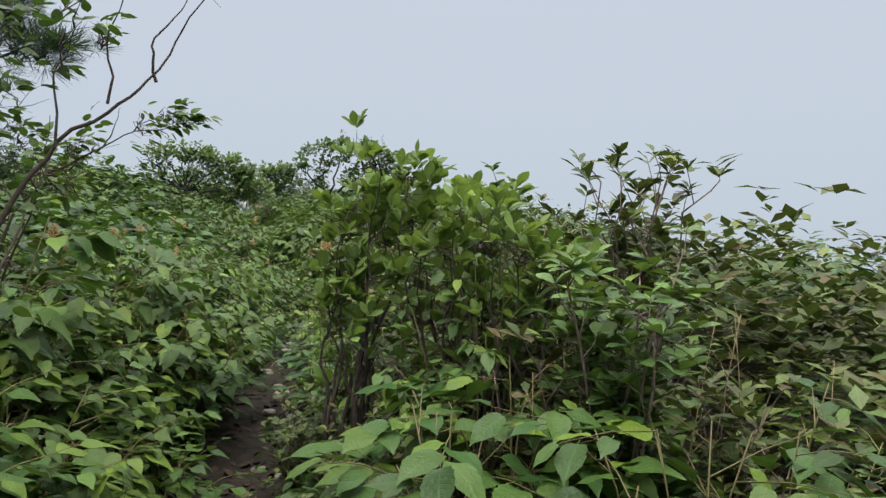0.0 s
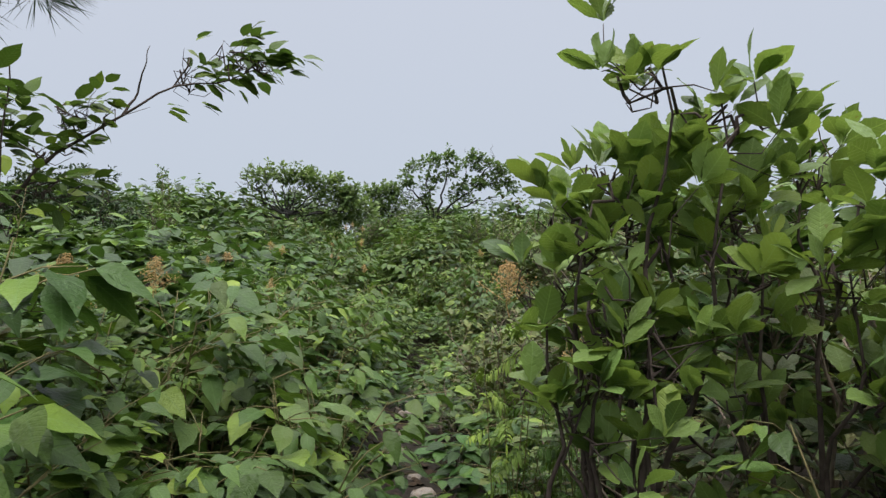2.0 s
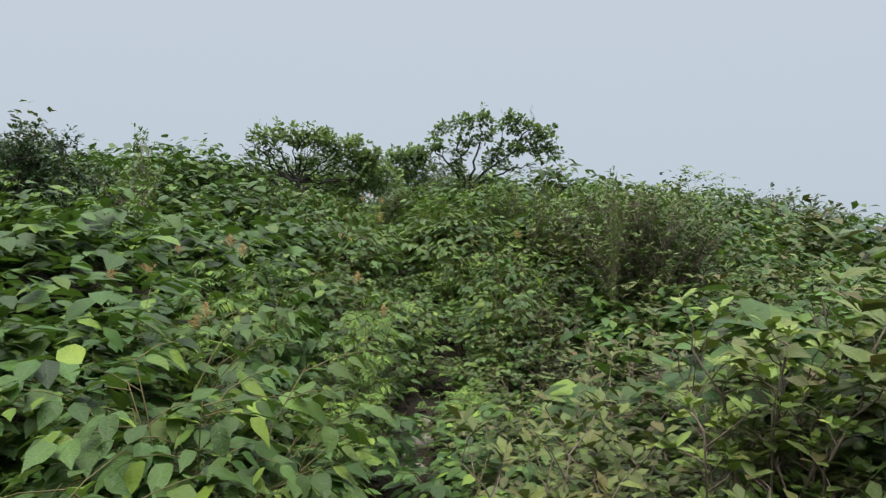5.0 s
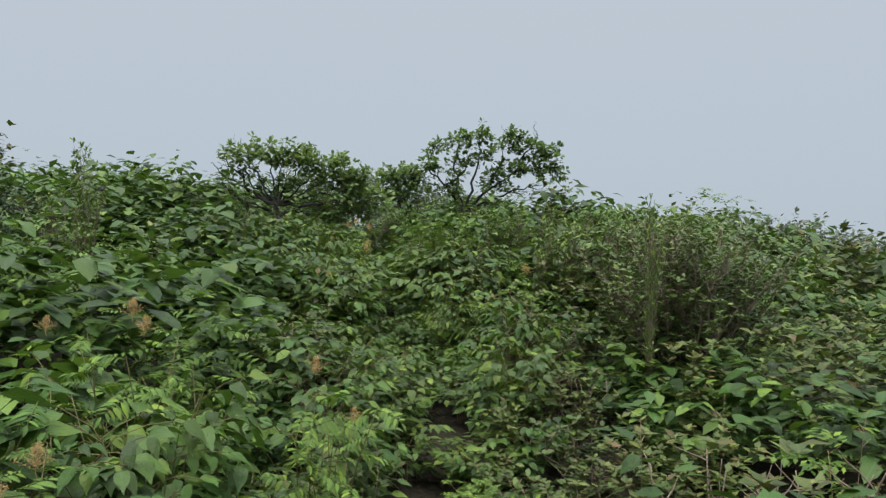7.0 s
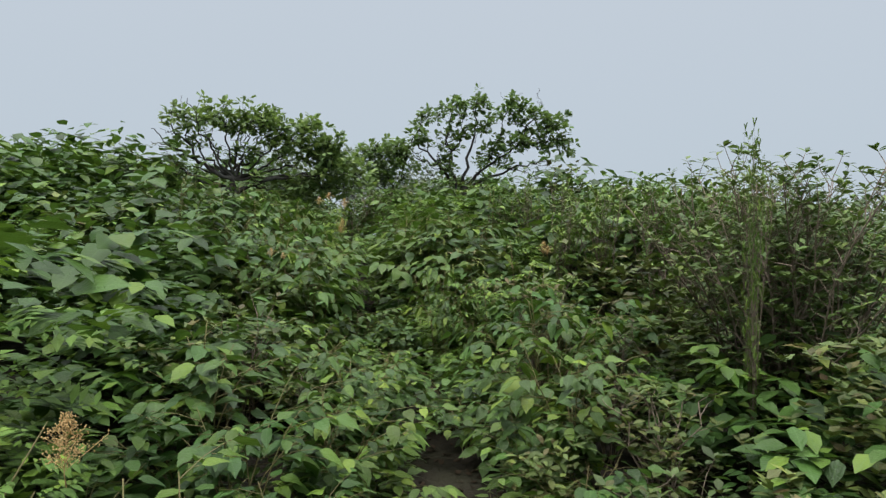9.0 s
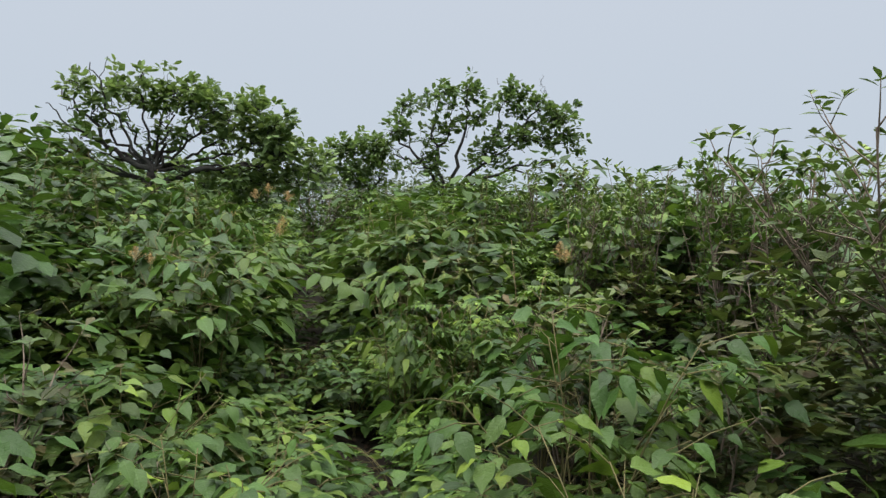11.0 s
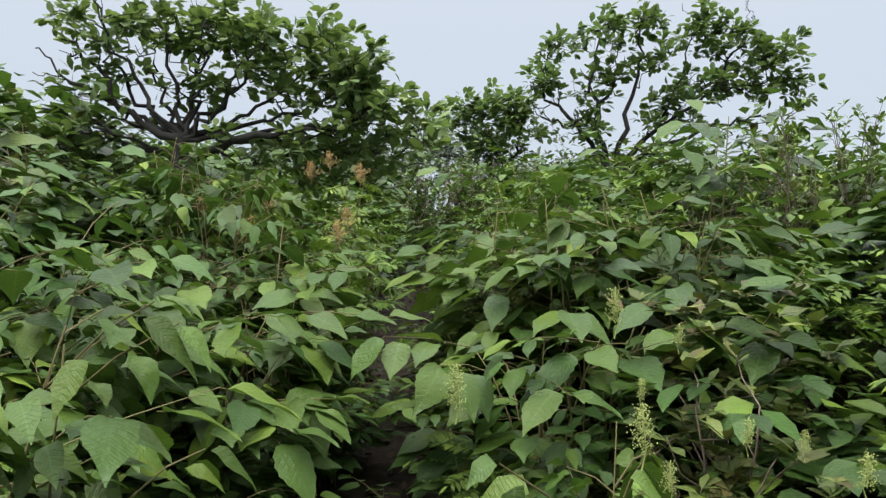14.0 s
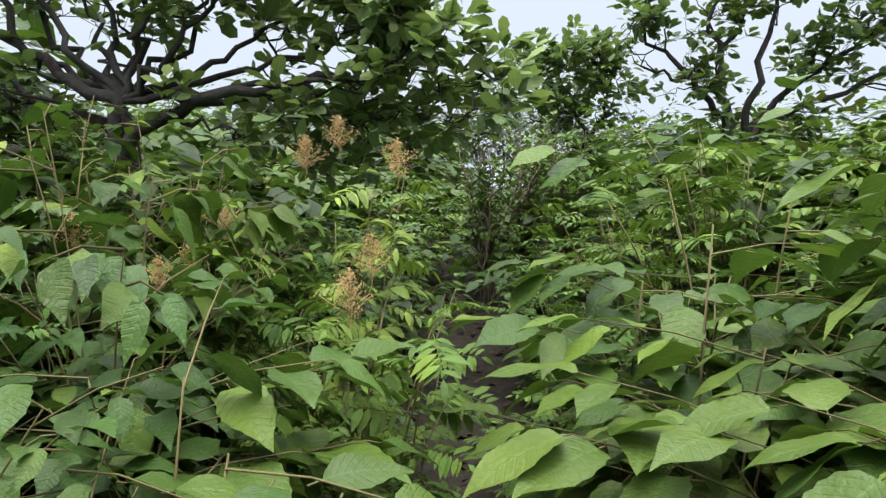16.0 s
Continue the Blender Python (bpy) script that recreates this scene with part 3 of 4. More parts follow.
def tree(name, seed, base, limbs, blobs, label, leaves=9, size=0.085, mat=OAK, template=LEAF_OAK, bark=BARK, thick=0.05, reach=0.055, sub=4, puff=0.075, twig=0.009, bare=0.0, bend=0.06, wind=(0.35, 0.0, 0.0), forks=0):
    """limbs: polylines from the base; blobs: centre, radii and number of boughs of each mass of the crown; forks: side branches on each limb."""
    rng = random.Random(seed)
    root = new(name)
    base = np.array(base, float)
    root.matrix_basis = Matrix.Translation(base)
    bones = []
    for i, pts in enumerate(limbs):
        pts = np.asarray(pts, float) - base
        n = 4 + 3 * len(pts)
        q = kinked(pts, rng, 0.5 * bend, n) if forks else wiggle(pts, rng, bend, n)
        main = np.allclose(pts[0], 0)
        fall = (1 - np.linspace(0, 1, n)) ** 1.3
        r = thick * (0.14 + 0.74 * fall) if main else thick * (0.09 + 0.29 * fall)
        g = Geo()
        g.tube(q, r, 8)
        part("limb", g.mesh("limb", bark), root)
        bones += list(q[n // 3:])
        for k in range(forks):
            at = int(n * rng.uniform(0.35, 0.9))
            run = q[min(at + 1, n - 1)] - q[at - 1]
            run = run / (np.linalg.norm(run) + 1e-6) + np.array([rng.gauss(0, 0.75), rng.gauss(0, 0.5), rng.gauss(0.05, 0.4)])
            tip = q[at] + run / np.linalg.norm(run) * rng.uniform(0.18, 0.42)
            b = kinked((q[at], tip), rng, 0.022, 7)
            g = Geo()
            g.tube(b, np.linspace(max(0.004, r[at] * 0.6), 0.003, 7), 6)
            part("branch", g.mesh("branch", bark), root)
            bones += list(b[3:])
    twigs, tips = Geo(), []
    goals = []
    for cx, cy, cz, rx, ry, rz, n in blobs:
        for _ in range(n):
            a, b, c = (rng.uniform(-1, 1) for _ in range(3))
            goals.append(np.array((cx + a * rx, cy + b * ry, cz + c * rz)) - base)
    goals.sort(key=lambda p: min(np.linalg.norm(p - b) for b in bones))
    for p in goals:
        near = min(bones, key=lambda b: np.linalg.norm(p - b) + 0.6 * max(0, b[2] - p[2]))
        q = kinked((near, (near + p) / 2 + np.array((0, 0, 0.04)), p), rng, 0.014, 6)
        gap = np.linalg.norm(p - near)
        twigs.tube(q, np.linspace(twig * 0.9 + 0.009 * min(1, gap), twig * 0.45, 6), 5)
        bones += list(q[2:])
        for _ in range(sub):
            e = p + np.array([rng.gauss(0.03, puff), rng.gauss(0, puff), rng.gauss(0.04, puff * 0.75)])
            m = (p + e) / 2 + np.array([rng.gauss(0, 0.015) for _ in range(3)])
            twigs.tube((p, m, e), (twig * 0.45, twig * 0.35, twig * 0.2), 4)
            if rng.random() >= bare:
                w = e - p
                tips.append((e, w / (np.linalg.norm(w) + 1e-6)))
    tagged(part("branchwork", twigs.mesh("branchwork", bark), root), kind="stuff")
    c = Geo()
    c.stamp(template, leafy(rng, tips, leaves, size, reach, wind))
    part("crown", c.mesh("crown", mat), root)
    return tagged(root, label, "tree")


def on_land(x, y, sink=0.05):
    return (x, y, float(land(x, y)) - sink)


def oak_beside_trail():
    b = on_land(-2.0, 15.15)
    fork = (-1.97, 15.05, 1.76)
    limbs = [(b, fork, (-2.35, 15.1, 1.95), (-2.65, 15.2, 2.3), (-2.95, 15.3, 2.62)),
             (b, fork, (-1.95, 15.2, 2.0), (-1.9, 15.3, 2.5)),
             (b, (-1.95, 15.05, 1.6), (-1.4, 14.9, 1.76), (-0.85, 14.95, 1.85), (-0.45, 15.0, 2.1)),
             (b, (-2.0, 15.1, 1.6), (-2.6, 15.3, 1.85), (-3.2, 15.5, 2.05))]
    for i, (x, z) in enumerate(((-3.05, 2.42), (-2.8, 2.75), (-2.55, 2.8), (-2.35, 2.5), (-2.1, 2.78), (-1.75, 2.55), (-1.55, 2.75), (-1.3, 2.45), (-1.0, 2.4), (-0.75, 2.2), (-0.5, 1.85), (-0.2, 1.65))):
        y = 15.1 + 0.35 * math.sin(2.4 * i)
        limbs.append((fork, (fork[0] + 0.45 * (x - fork[0]), 0.5 * (y + 15.1), fork[2] + 0.3 * (z - fork[2]) + 0.03), (fork[0] + 0.8 * (x - fork[0]), y, fork[2] + 0.72 * (z - fork[2])), (x, y, z)))
    masses = ((-2.75, 2.62, 0.18, 0.15, 7), (-2.4, 2.72, 0.2, 0.12, 9), (-1.95, 2.72, 0.22, 0.14, 11), (-1.5, 2.72, 0.2, 0.16, 14), (-1.45, 2.4, 0.25, 0.2, 10), (-1.05, 2.5, 0.22, 0.2, 16),
              (-0.75, 2.32, 0.2, 0.2, 16), (-0.55, 2.05, 0.2, 0.2, 14), (-0.25, 1.92, 0.16, 0.12, 9), (-1.0, 2.0, 0.35, 0.25, 20), (-0.75, 1.72, 0.3, 0.15, 9), (-2.5, 2.3, 0.25, 0.12, 4),
              (-1.9, 2.3, 0.25, 0.12, 5), (-2.7, 1.85, 0.4, 0.15, 8), (-1.35, 1.72, 0.3, 0.12, 7))
    blobs = [(-1.62 + 0.94 * (x + 1.6), 15.1, z - 0.15, 0.94 * rx, 0.38, rz, round(0.85 * n)) for x, z, rx, rz, n in masses]
    return tree("oak_tree", 3, b, limbs, blobs, "windswept dwarf oak with dark twisted limbs beside the trail", thick=0.056, size=0.095, forks=3, twig=0.006, wind=(0.2, 0.0, 0.0))


def oak_open():
    y = 17.8
    b = on_land(1.9, y)
    fork = (1.84, y, 1.98)
    limbs = [(b, fork, (1.72, y, 2.5), (1.62, y - 0.05, 2.95), (1.75, y, 3.5)),
             (b, fork, (1.5, y, 2.36), (1.15, y + 0.1, 2.7), (1.12, y, 3.25)),
             (b, (1.95, y, 1.95), (2.08, y - 0.1, 2.6), (2.2, y, 3.1), (2.25, y, 3.6)),
             (b, (2.0, y, 1.92), (2.45, y + 0.1, 2.38), (3.0, y, 2.75), (3.7, y, 3.3)),
             (b, (2.0, y, 1.9), (2.6, y - 0.1, 2.2), (3.2, y - 0.1, 2.42), (3.52, y - 0.1, 2.48)),
             ((2.45, y + 0.1, 2.38), (2.7, y, 3.0), (2.85, y, 3.6)), ((3.0, y, 2.75), (3.3, y, 3.2), (3.45, y, 3.6)), ((3.0, y, 2.75), (3.5, y, 2.85), (3.95, y, 3.0)),
             ((1.5, y, 2.36), (1.2, y, 2.4), (0.95, y, 2.65)), ((1.72, y, 2.5), (1.95, y, 2.9), (1.95, y, 3.3))]
    masses = ((1.2, 3.32, 0.2, 0.15, 8), (0.98, 2.85, 0.15, 0.2, 7), (1.75, 3.48, 0.25, 0.12, 10), (2.2, 3.58, 0.15, 0.12, 7), (2.78, 3.56, 0.25, 0.1, 9), (2.1, 3.12, 0.25, 0.15, 8), (3.3, 3.42, 0.28, 0.18, 14),
              (3.8, 3.28, 0.22, 0.18, 13), (3.9, 2.95, 0.2, 0.13, 10), (3.3, 2.95, 0.3, 0.16, 12), (2.75, 2.85, 0.25, 0.15, 9), (1.62, 2.85, 0.25, 0.2, 9), (2.5, 2.55, 0.3, 0.15, 8), (1.45, 2.42, 0.3, 0.15, 8),
              (2.2, 2.02, 0.7, 0.14, 12), (3.1, 2.5, 0.3, 0.06, 3))
    blobs = [(2.35 + 0.9 * (x - 2.35), y, z - 0.14, 0.9 * rx, 0.35, 0.9 * rz, round(0.8 * n)) for x, z, rx, rz, n in masses]
    return tree("oak_tree", 8, b, limbs, blobs, "open-crowned windswept dwarf oak standing against the sky", thick=0.052, size=0.1, puff=0.08, reach=0.06, forks=3, twig=0.006, wind=(0.2, 0.0, 0.0))


def oak_small():
    y = 18.4
    b = on_land(0.75, y)
    limbs = [(b, (0.75, y, 1.9), (0.55, y, 2.3), (0.3, y, 2.55)), (b, (0.8, y, 1.9), (0.95, y, 2.3), (0.9, y, 2.65)), (b, (0.7, y, 1.8), (0.25, y, 2.1))]
    blobs = [(0.35, y, 2.5, 0.22, 0.35, 0.16, 13), (0.72, y, 2.6, 0.25, 0.35, 0.13, 13), (0.95, y, 2.4, 0.2, 0.35, 0.2, 9), (0.5, y, 2.15, 0.35, 0.3, 0.18, 10)]
    return tree("oak_tree", 12, b, limbs, blobs, "small bushy oak beside a larger oak", thick=0.04, size=0.1, puff=0.09, reach=0.065, forks=2, twig=0.006)


def far_tree(seed, x, y, top, wide):
    b = on_land(x, y)
    h = top - b[2]
    limbs = [(b, (x + 0.1, y, b[2] + h * 0.4), (x + 0.2, y, b[2] + h * 0.8)), (b, (x - 0.2, y, b[2] + h * 0.45), (x - wide * 0.5, y, b[2] + h * 0.75)), (b, (x + wide * 0.4, y, b[2] + h * 0.6))]
    blobs = [(x - wide * 0.45, y, b[2] + h * 0.66, wide * 0.4, 0.5, h * 0.2, 16), (x, y, b[2] + h * 0.8, wide * 0.4, 0.5, h * 0.18, 18), (x + wide * 0.45, y, b[2] + h * 0.64, wide * 0.4, 0.5, h * 0.2, 16)]
    # the crown's paleness is haze painted into the leaf material
    return tree("far_oak_tree", seed, b, limbs, blobs, "bushy oak far along the ridge, haze painted into its grey-green leaves", mat=HAZED, template=LEAF_BROAD_FARTHEST, thick=0.05, leaves=9, size=0.12, puff=0.17, reach=0.13)


oak_beside_trail()
oak_open()
oak_small()
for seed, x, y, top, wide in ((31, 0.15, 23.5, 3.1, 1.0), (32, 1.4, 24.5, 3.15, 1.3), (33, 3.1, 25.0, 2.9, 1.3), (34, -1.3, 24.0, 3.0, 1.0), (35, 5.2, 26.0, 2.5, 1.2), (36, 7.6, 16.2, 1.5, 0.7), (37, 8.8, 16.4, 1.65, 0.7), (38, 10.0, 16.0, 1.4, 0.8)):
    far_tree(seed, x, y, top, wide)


def saplings_by_start():
    """The two thin trees whose twigs hang over the trail at the start."""
    y = -0.72
    b = on_land(-3.12, y)
    limbs = [(b, (-3.08, y, 0.4), (-2.96, y, 0.8), (-2.85, y, 0.96), (-2.73, y, 1.09), (-2.61, y, 1.16), (-2.55, y, 1.32), (-2.47, y, 1.47)),
             (b, (-3.08, y, 0.5), (-3.06, y, 0.9), (-3.0, y, 1.35)), (b, (-3.1, y, 0.3), (-3.0, y + 0.3, 0.7), (-2.92, y + 0.5, 0.98))]
    tips = [((-2.73, y, 1.09), (-2.73, y, 1.25), (-2.7, y, 1.44)), ((-2.85, y, 0.96), (-2.86, y, 1.15), (-2.8, y, 1.3)), ((-2.61, y, 1.16), (-2.62, y, 1.3), (-2.52, y, 1.42))]
    blobs = [(-2.83, y, 1.22, 0.08, 0.1, 0.1, 5), (-2.6, y, 1.45, 0.12, 0.1, 0.05, 5), (-3.02, y, 1.05, 0.08, 0.12, 0.25, 10), (-2.92, y + 0.45, 0.9, 0.1, 0.12, 0.1, 6), (-3.1, y, 0.6, 0.14, 0.2, 0.2, 9), (-3.2, y + 0.1, 0.95, 0.15, 0.3, 0.3, 22)]
    tree("young_tree", 41, b, limbs + tips, blobs, "slender young tree with sparse leafy twigs overhanging the trail", mat=BROAD, template=LEAF_BROAD, bark=DARK_TWIG,
         thick=0.012, leaves=3, size=0.046, sub=3, puff=0.045, twig=0.0025, bare=0.35, bend=0.012, wind=(0.9, 0.0, 0.0))
    y = 1.1
    b = on_land(-3.35, y)
    limbs = [(b, (-3.32, y, 0.5), (-3.2, y, 0.86), (-3.07, y, 1.0), (-2.85, y, 1.16), (-2.66, y, 1.26), (-2.47, y, 1.32)), (b, (-3.36, y, 0.6), (-3.34, y, 1.1), (-3.3, y, 1.5)),
             (b, (-3.3, y, 0.4), (-3.1, y - 0.2, 0.9), (-3.05, y - 0.3, 1.25)), ((-2.85, y, 1.16), (-2.8, y, 1.25), (-2.78, y, 1.36))]
    blobs = [(-2.53, y, 1.31, 0.07, 0.05, 0.02, 9), (-2.68, y, 1.26, 0.06, 0.04, 0.03, 4), (-2.96, y, 1.1, 0.08, 0.08, 0.06, 7), (-3.12, y, 1.0, 0.1, 0.12, 0.12, 9), (-3.32, y, 1.3, 0.1, 0.14, 0.2, 10),
             (-3.25, y - 0.1, 0.75, 0.2, 0.25, 0.25, 14)]
    tree("young_tree", 42, b, limbs, blobs, "slender young tree with one long leafy twig reaching over the trail", mat=BROAD, template=LEAF_BROAD, bark=DARK_TWIG,
         thick=0.012, leaves=3, size=0.062, sub=3, puff=0.035, twig=0.003, bare=0.25, bend=0.012, wind=(1.3, 0.0, -0.25))


def pine_by_start():
    b = on_land(-4.15, 1.9)
    limbs = [(b, (-4.15, 1.9, 1.0), (-4.1, 1.9, 2.4)), (b, (-4.1, 1.9, 1.3), (-3.7, 1.6, 1.52), (-3.15, 1.35, 1.62)), (b, (-4.1, 1.9, 1.5), (-3.75, 1.5, 1.68), (-3.3, 1.3, 1.76))]
    blobs = [(-3.2, 1.36, 1.62, 0.14, 0.12, 0.05, 9), (-3.38, 1.35, 1.75, 0.16, 0.14, 0.07, 8), (-4.1, 1.9, 2.2, 0.3, 0.3, 0.3, 10)]
    return tree("young_pine_tree", 43, b, limbs, blobs, "young pine with dark green needle tufts", mat=NEEDLE, template=NEEDLE_LEAF, bark=BARK,
                thick=0.035, leaves=80, size=0.13, sub=3, puff=0.05, twig=0.006, reach=0.03)


def dense_shrub(seed, x, y, top, wide):
    """A rounded evergreen shrub, dark and dense, taller than the growth round it."""
    b = on_land(x, y)
    h = top - b[2]
    limbs = [(b, (x + 0.4 * wide * math.cos(a), y + 0.4 * wide * math.sin(a), b[2] + 0.45 * h), (x + 0.8 * wide * math.cos(a), y + 0.8 * wide * math.sin(a), b[2] + h * (0.72 + 0.1 * math.sin(5 * a)))) for a in (0.3, 1.6, 2.8, 4.1, 5.4)]
    blobs = [(x, y, b[2] + 0.78 * h, 0.5 * wide, 0.5 * wide, 0.16 * h, 34), (x, y, b[2] + 0.55 * h, 0.95 * wide, 0.9 * wide, 0.2 * h, 70), (x - 0.4 * wide, y, b[2] + 0.72 * h, 0.4 * wide, 0.4 * wide, 0.12 * h, 22)]
    return tree("evergreen_shrub", seed, b, limbs, blobs, "dark dense evergreen shrub standing above the thicket", mat=EVERGREEN, template=LEAF_AZALEA, bark=DARK_TWIG, thick=0.025, leaves=12, size=0.055, sub=4, puff=0.08, twig=0.005)


saplings_by_start()
pine_by_start()
for seed, x, y, top, wide in ((51, -4.8, 10.0, 2.02, 0.6), (52, -5.6, 10.2, 2.0, 0.6)):
    dense_shrub(seed, x, y, top, wide)

# ---- single shrubs that stand out ----
AZALEA_GREEN = leaf_material("green_azalea_leaf", (0.21, 0.28, 0.05), (0.09, 0.155, 0.035), (0.05, 0.085, 0.026), 8.0, 0.42, 0.1)


def special(kind, mat, plant_made, near=None):
    k = dict(KINDS[kind])
    k["leaf"] = mat
    if near is not None:
        k["near"] = near
    return ready(k, [plant_made])


TALL_AZALEA = special("azalea_shrub", AZALEA_GREEN, azalea_plant(random.Random(61), 15, 0.088, 17, 0.36, 0.28, 1.8, 0.15, 0.013), LEAF_AZALEA_LARGE)
SHOOTS = [special("azalea_shrub", AZALEA_GREEN, azalea_plant(random.Random(62 + i), 12, 0.066, 17, 0.4, 0.1, 1.3, 0.15))[0] for i in range(2)]
TALL_BROAD = special("broadleaf_shrub", BROAD, broadleaf_plant(random.Random(64), 10, 35, 0.105, 1.7, 0.5, 0.25, True), LEAF_LARGE)
for x, y, top, wide, turn in ((-1.25, -0.95, 0.85, 0.9, 4.0), (-0.9, 0.95, 1.2, 0.9, 1.0)):
    z = float(land(x, y)) - 0.03
    plant("azalea_shrub", 0, (x, y, z), turn, (wide, wide, (top - z) / 1.65), "tall azalea shrub with whorled green leaves on grey stems", TALL_AZALEA)


def oak_sapling(seed, x, y, top, wide, boughs, label):
    """A waist-high oak: several forked grey stems, large wavy-edged leaves in tufts at their ends."""
    rng = random.Random(seed)
    b = on_land(x, y, 0.03)
    h = top - b[2]
    limbs, blobs = [], []
    for i in range(boughs):
        a = i * 2.4 + seed
        r = wide * (0.35 + 0.65 * ((i * 0.618) % 1))
        k = 1.0 - 0.35 * ((i * 0.37) % 1)
        tip = (x + r * math.cos(a), y + r * math.sin(a), b[2] + h * k * 0.93)
        limbs.append((b, (x + 0.3 * (tip[0] - x), y + 0.3 * (tip[1] - y), b[2] + h * 0.32), (x + 0.75 * (tip[0] - x), y + 0.75 * (tip[1] - y), b[2] + h * k * 0.66), tip))
        blobs.append((tip[0], tip[1], tip[2] - 0.05, 0.07, 0.07, 0.06, 4))
        blobs.append((x + 0.85 * (tip[0] - x), y + 0.85 * (tip[1] - y), b[2] + h * k * 0.72, 0.12, 0.12, 0.1, 1))
        if i % 2:
            blobs.append((x + 0.75 * (tip[0] - x), y + 0.75 * (tip[1] - y), b[2] + h * 0.45, 0.15, 0.15, 0.14, 1))
    return tree("oak_sapling", seed, b, limbs, blobs, label, mat=OAK_FRESH, template=LEAF_OAK_LARGE, bark=DARK_TWIG, thick=0.016, leaves=6, size=0.08, sub=2, puff=0.05, twig=0.004, bend=0.03, reach=0.02, wind=(0, 0, 0.9))


OAK_FRESH = leaf_material("fresh_oak_leaf", (0.24, 0.32, 0.06), (0.13, 0.2, 0.05), (0.05, 0.09, 0.028), 9.0, 0.42, 0.15, through_light=0.3)
oak_sapling(401, -1.76, 0.2, 1.26, 0.2, 7, "oak sapling with forked grey stems and large wavy leaves")
oak_sapling(405, -1.6, 0.66, 1.12, 0.12, 3, "slim oak sapling with tufts of large wavy leaves")
oak_sapling(402, -1.86, 0.24, 0.98, 0.1, 3, "slim oak sapling with tufts of large wavy leaves")
oak_sapling(403, -1.35, 0.15, 1.1, 0.28, 7, "oak sapling with forked grey stems and large wavy leaves")
oak_sapling(404, -1.22, -0.22, 1.04, 0.3, 8, "oak sapling with forked grey stems and large wavy leaves")
for i, (x, y, top, wide, turn) in enumerate(((2.3, 11.0, 1.75, 1.0, 0.0), (2.6, 10.7, 1.85, 1.1, 3.0), (2.95, 10.9, 1.8, 1.0, 4.2), (2.7, 11.2, 1.85, 1.1, 1.2), (1.27, 8.05, 1.78, 0.24, 0.7), (2.1, 11.85, 1.85, 0.8, 2.0), (2.7, 12.2, 1.85, 0.8, 3.0), (1.72, 12.1, 1.75, 0.7, 4.0),
                                             (2.4, 11.2, 1.6, 0.7, 5.0), (0.1, 17.2, 2.1, 0.9, 5.0), (-0.2, 16.6, 1.95, 0.9, 1.0), (0.4, 16.9, 2.0, 0.9, 2.0), (-3.92, 11.0, 2.35, 0.6, 0.5), (-3.85, 9.9, 1.8, 0.9, 1.5),
                                             (0.2, 3.4, 0.95, 0.8, 2.2), (-0.7, 2.6, 1.0, 0.8, 3.1), (3.3, 10.0, 1.45, 0.8, 1.7), (4.2, 13.0, 1.6, 0.9, 2.7), (5.2, 14.5, 1.5, 0.9, 0.7), (1.95, 13.8, 2.05, 0.7, 1.1), (2.4, 14.0, 2.0, 0.7, 2.1), (1.6, 14.2, 1.85, 0.6, 3.3), (2.9, 13.4, 1.9, 0.7, 4.4), (3.5, 14.2, 1.95, 0.8, 5.4), (2.1, 10.2, 0.95, 0.8, 0.4))):
    z = float(land(x, y)) - 0.03
    plant("azalea_shrub", i, (x, y, z), turn, (wide, wide, (top - z) / 1.3), "upright azalea shrub with thin leafy shoots", SHOOTS)
AZALEA_DEEP = leaf_material("deep_green_azalea_leaf", (0.14, 0.19, 0.045), (0.07, 0.12, 0.034), (0.048, 0.078, 0.028), 8.0, 0.45)
DEEP_SHOOTS = special("azalea_shrub", AZALEA_DEEP, azalea_plant(random.Random(66), 20, 0.066, 26, 0.85, 0.1, 2.0, 0.2, 0.009))
for x, y, top, turn in ((1.68, 8.3, 1.4, 2.9), (2.0, 8.55, 1.54, 1.9), (2.5, 8.9, 1.42, 0.4), (1.85, 8.85, 1.58, 5.1)):
    z = float(land(x, y)) - 0.03
    k = (top - z) / 1.85
    plant("azalea_shrub", 0, (x, y, z), turn, (k, k, k), "twiggy azalea shrub rising above the thicket", DEEP_SHOOTS)
for x, y, top, wide, turn in ((-1.52, 14.35, 1.85, 0.8, 2.5), (-1.9, 14.45, 1.95, 0.9, 5.5), (-1.7, 13.9, 1.78, 0.9, 1.0), (-2.3, 13.6, 1.88, 0.9, 3.0), (-1.3, 14.25, 1.72, 0.8, 4.5), (-2.85, 14.2, 1.95, 0.9, 0.2), (-1.85, 12.15, 1.82, 0.9, 2.0), (-2.35, 12.4, 1.92, 0.9, 5.0), (-1.42, -0.3, 0.98, 0.7, 0.0), (-1.0, -1.4, 0.65, 0.9, 4.0), (-0.7, 0.2, 0.95, 0.9, 1.0)):
    z = float(land(x, y)) - 0.03
    plant("broadleaf_shrub", 0, (x, y, z), turn, (wide, wide, (top - z) / 1.58), "tall broadleaf shrub with large arching leaves", TALL_BROAD)


for i, (x, y, wide, h) in enumerate(((-1.93, -0.1, 0.5, 0.72), (-1.8, -0.4, 0.55, 0.7), (-1.95, 0.42, 0.5, 0.66), (-1.6, 0.0, 0.6, 0.8), (-1.45, -0.7, 0.6, 0.75))):
    plant("azalea_shrub", i, (x, y, float(land(x, y)) - 0.03), 1.7 * i, (wide, wide, h))


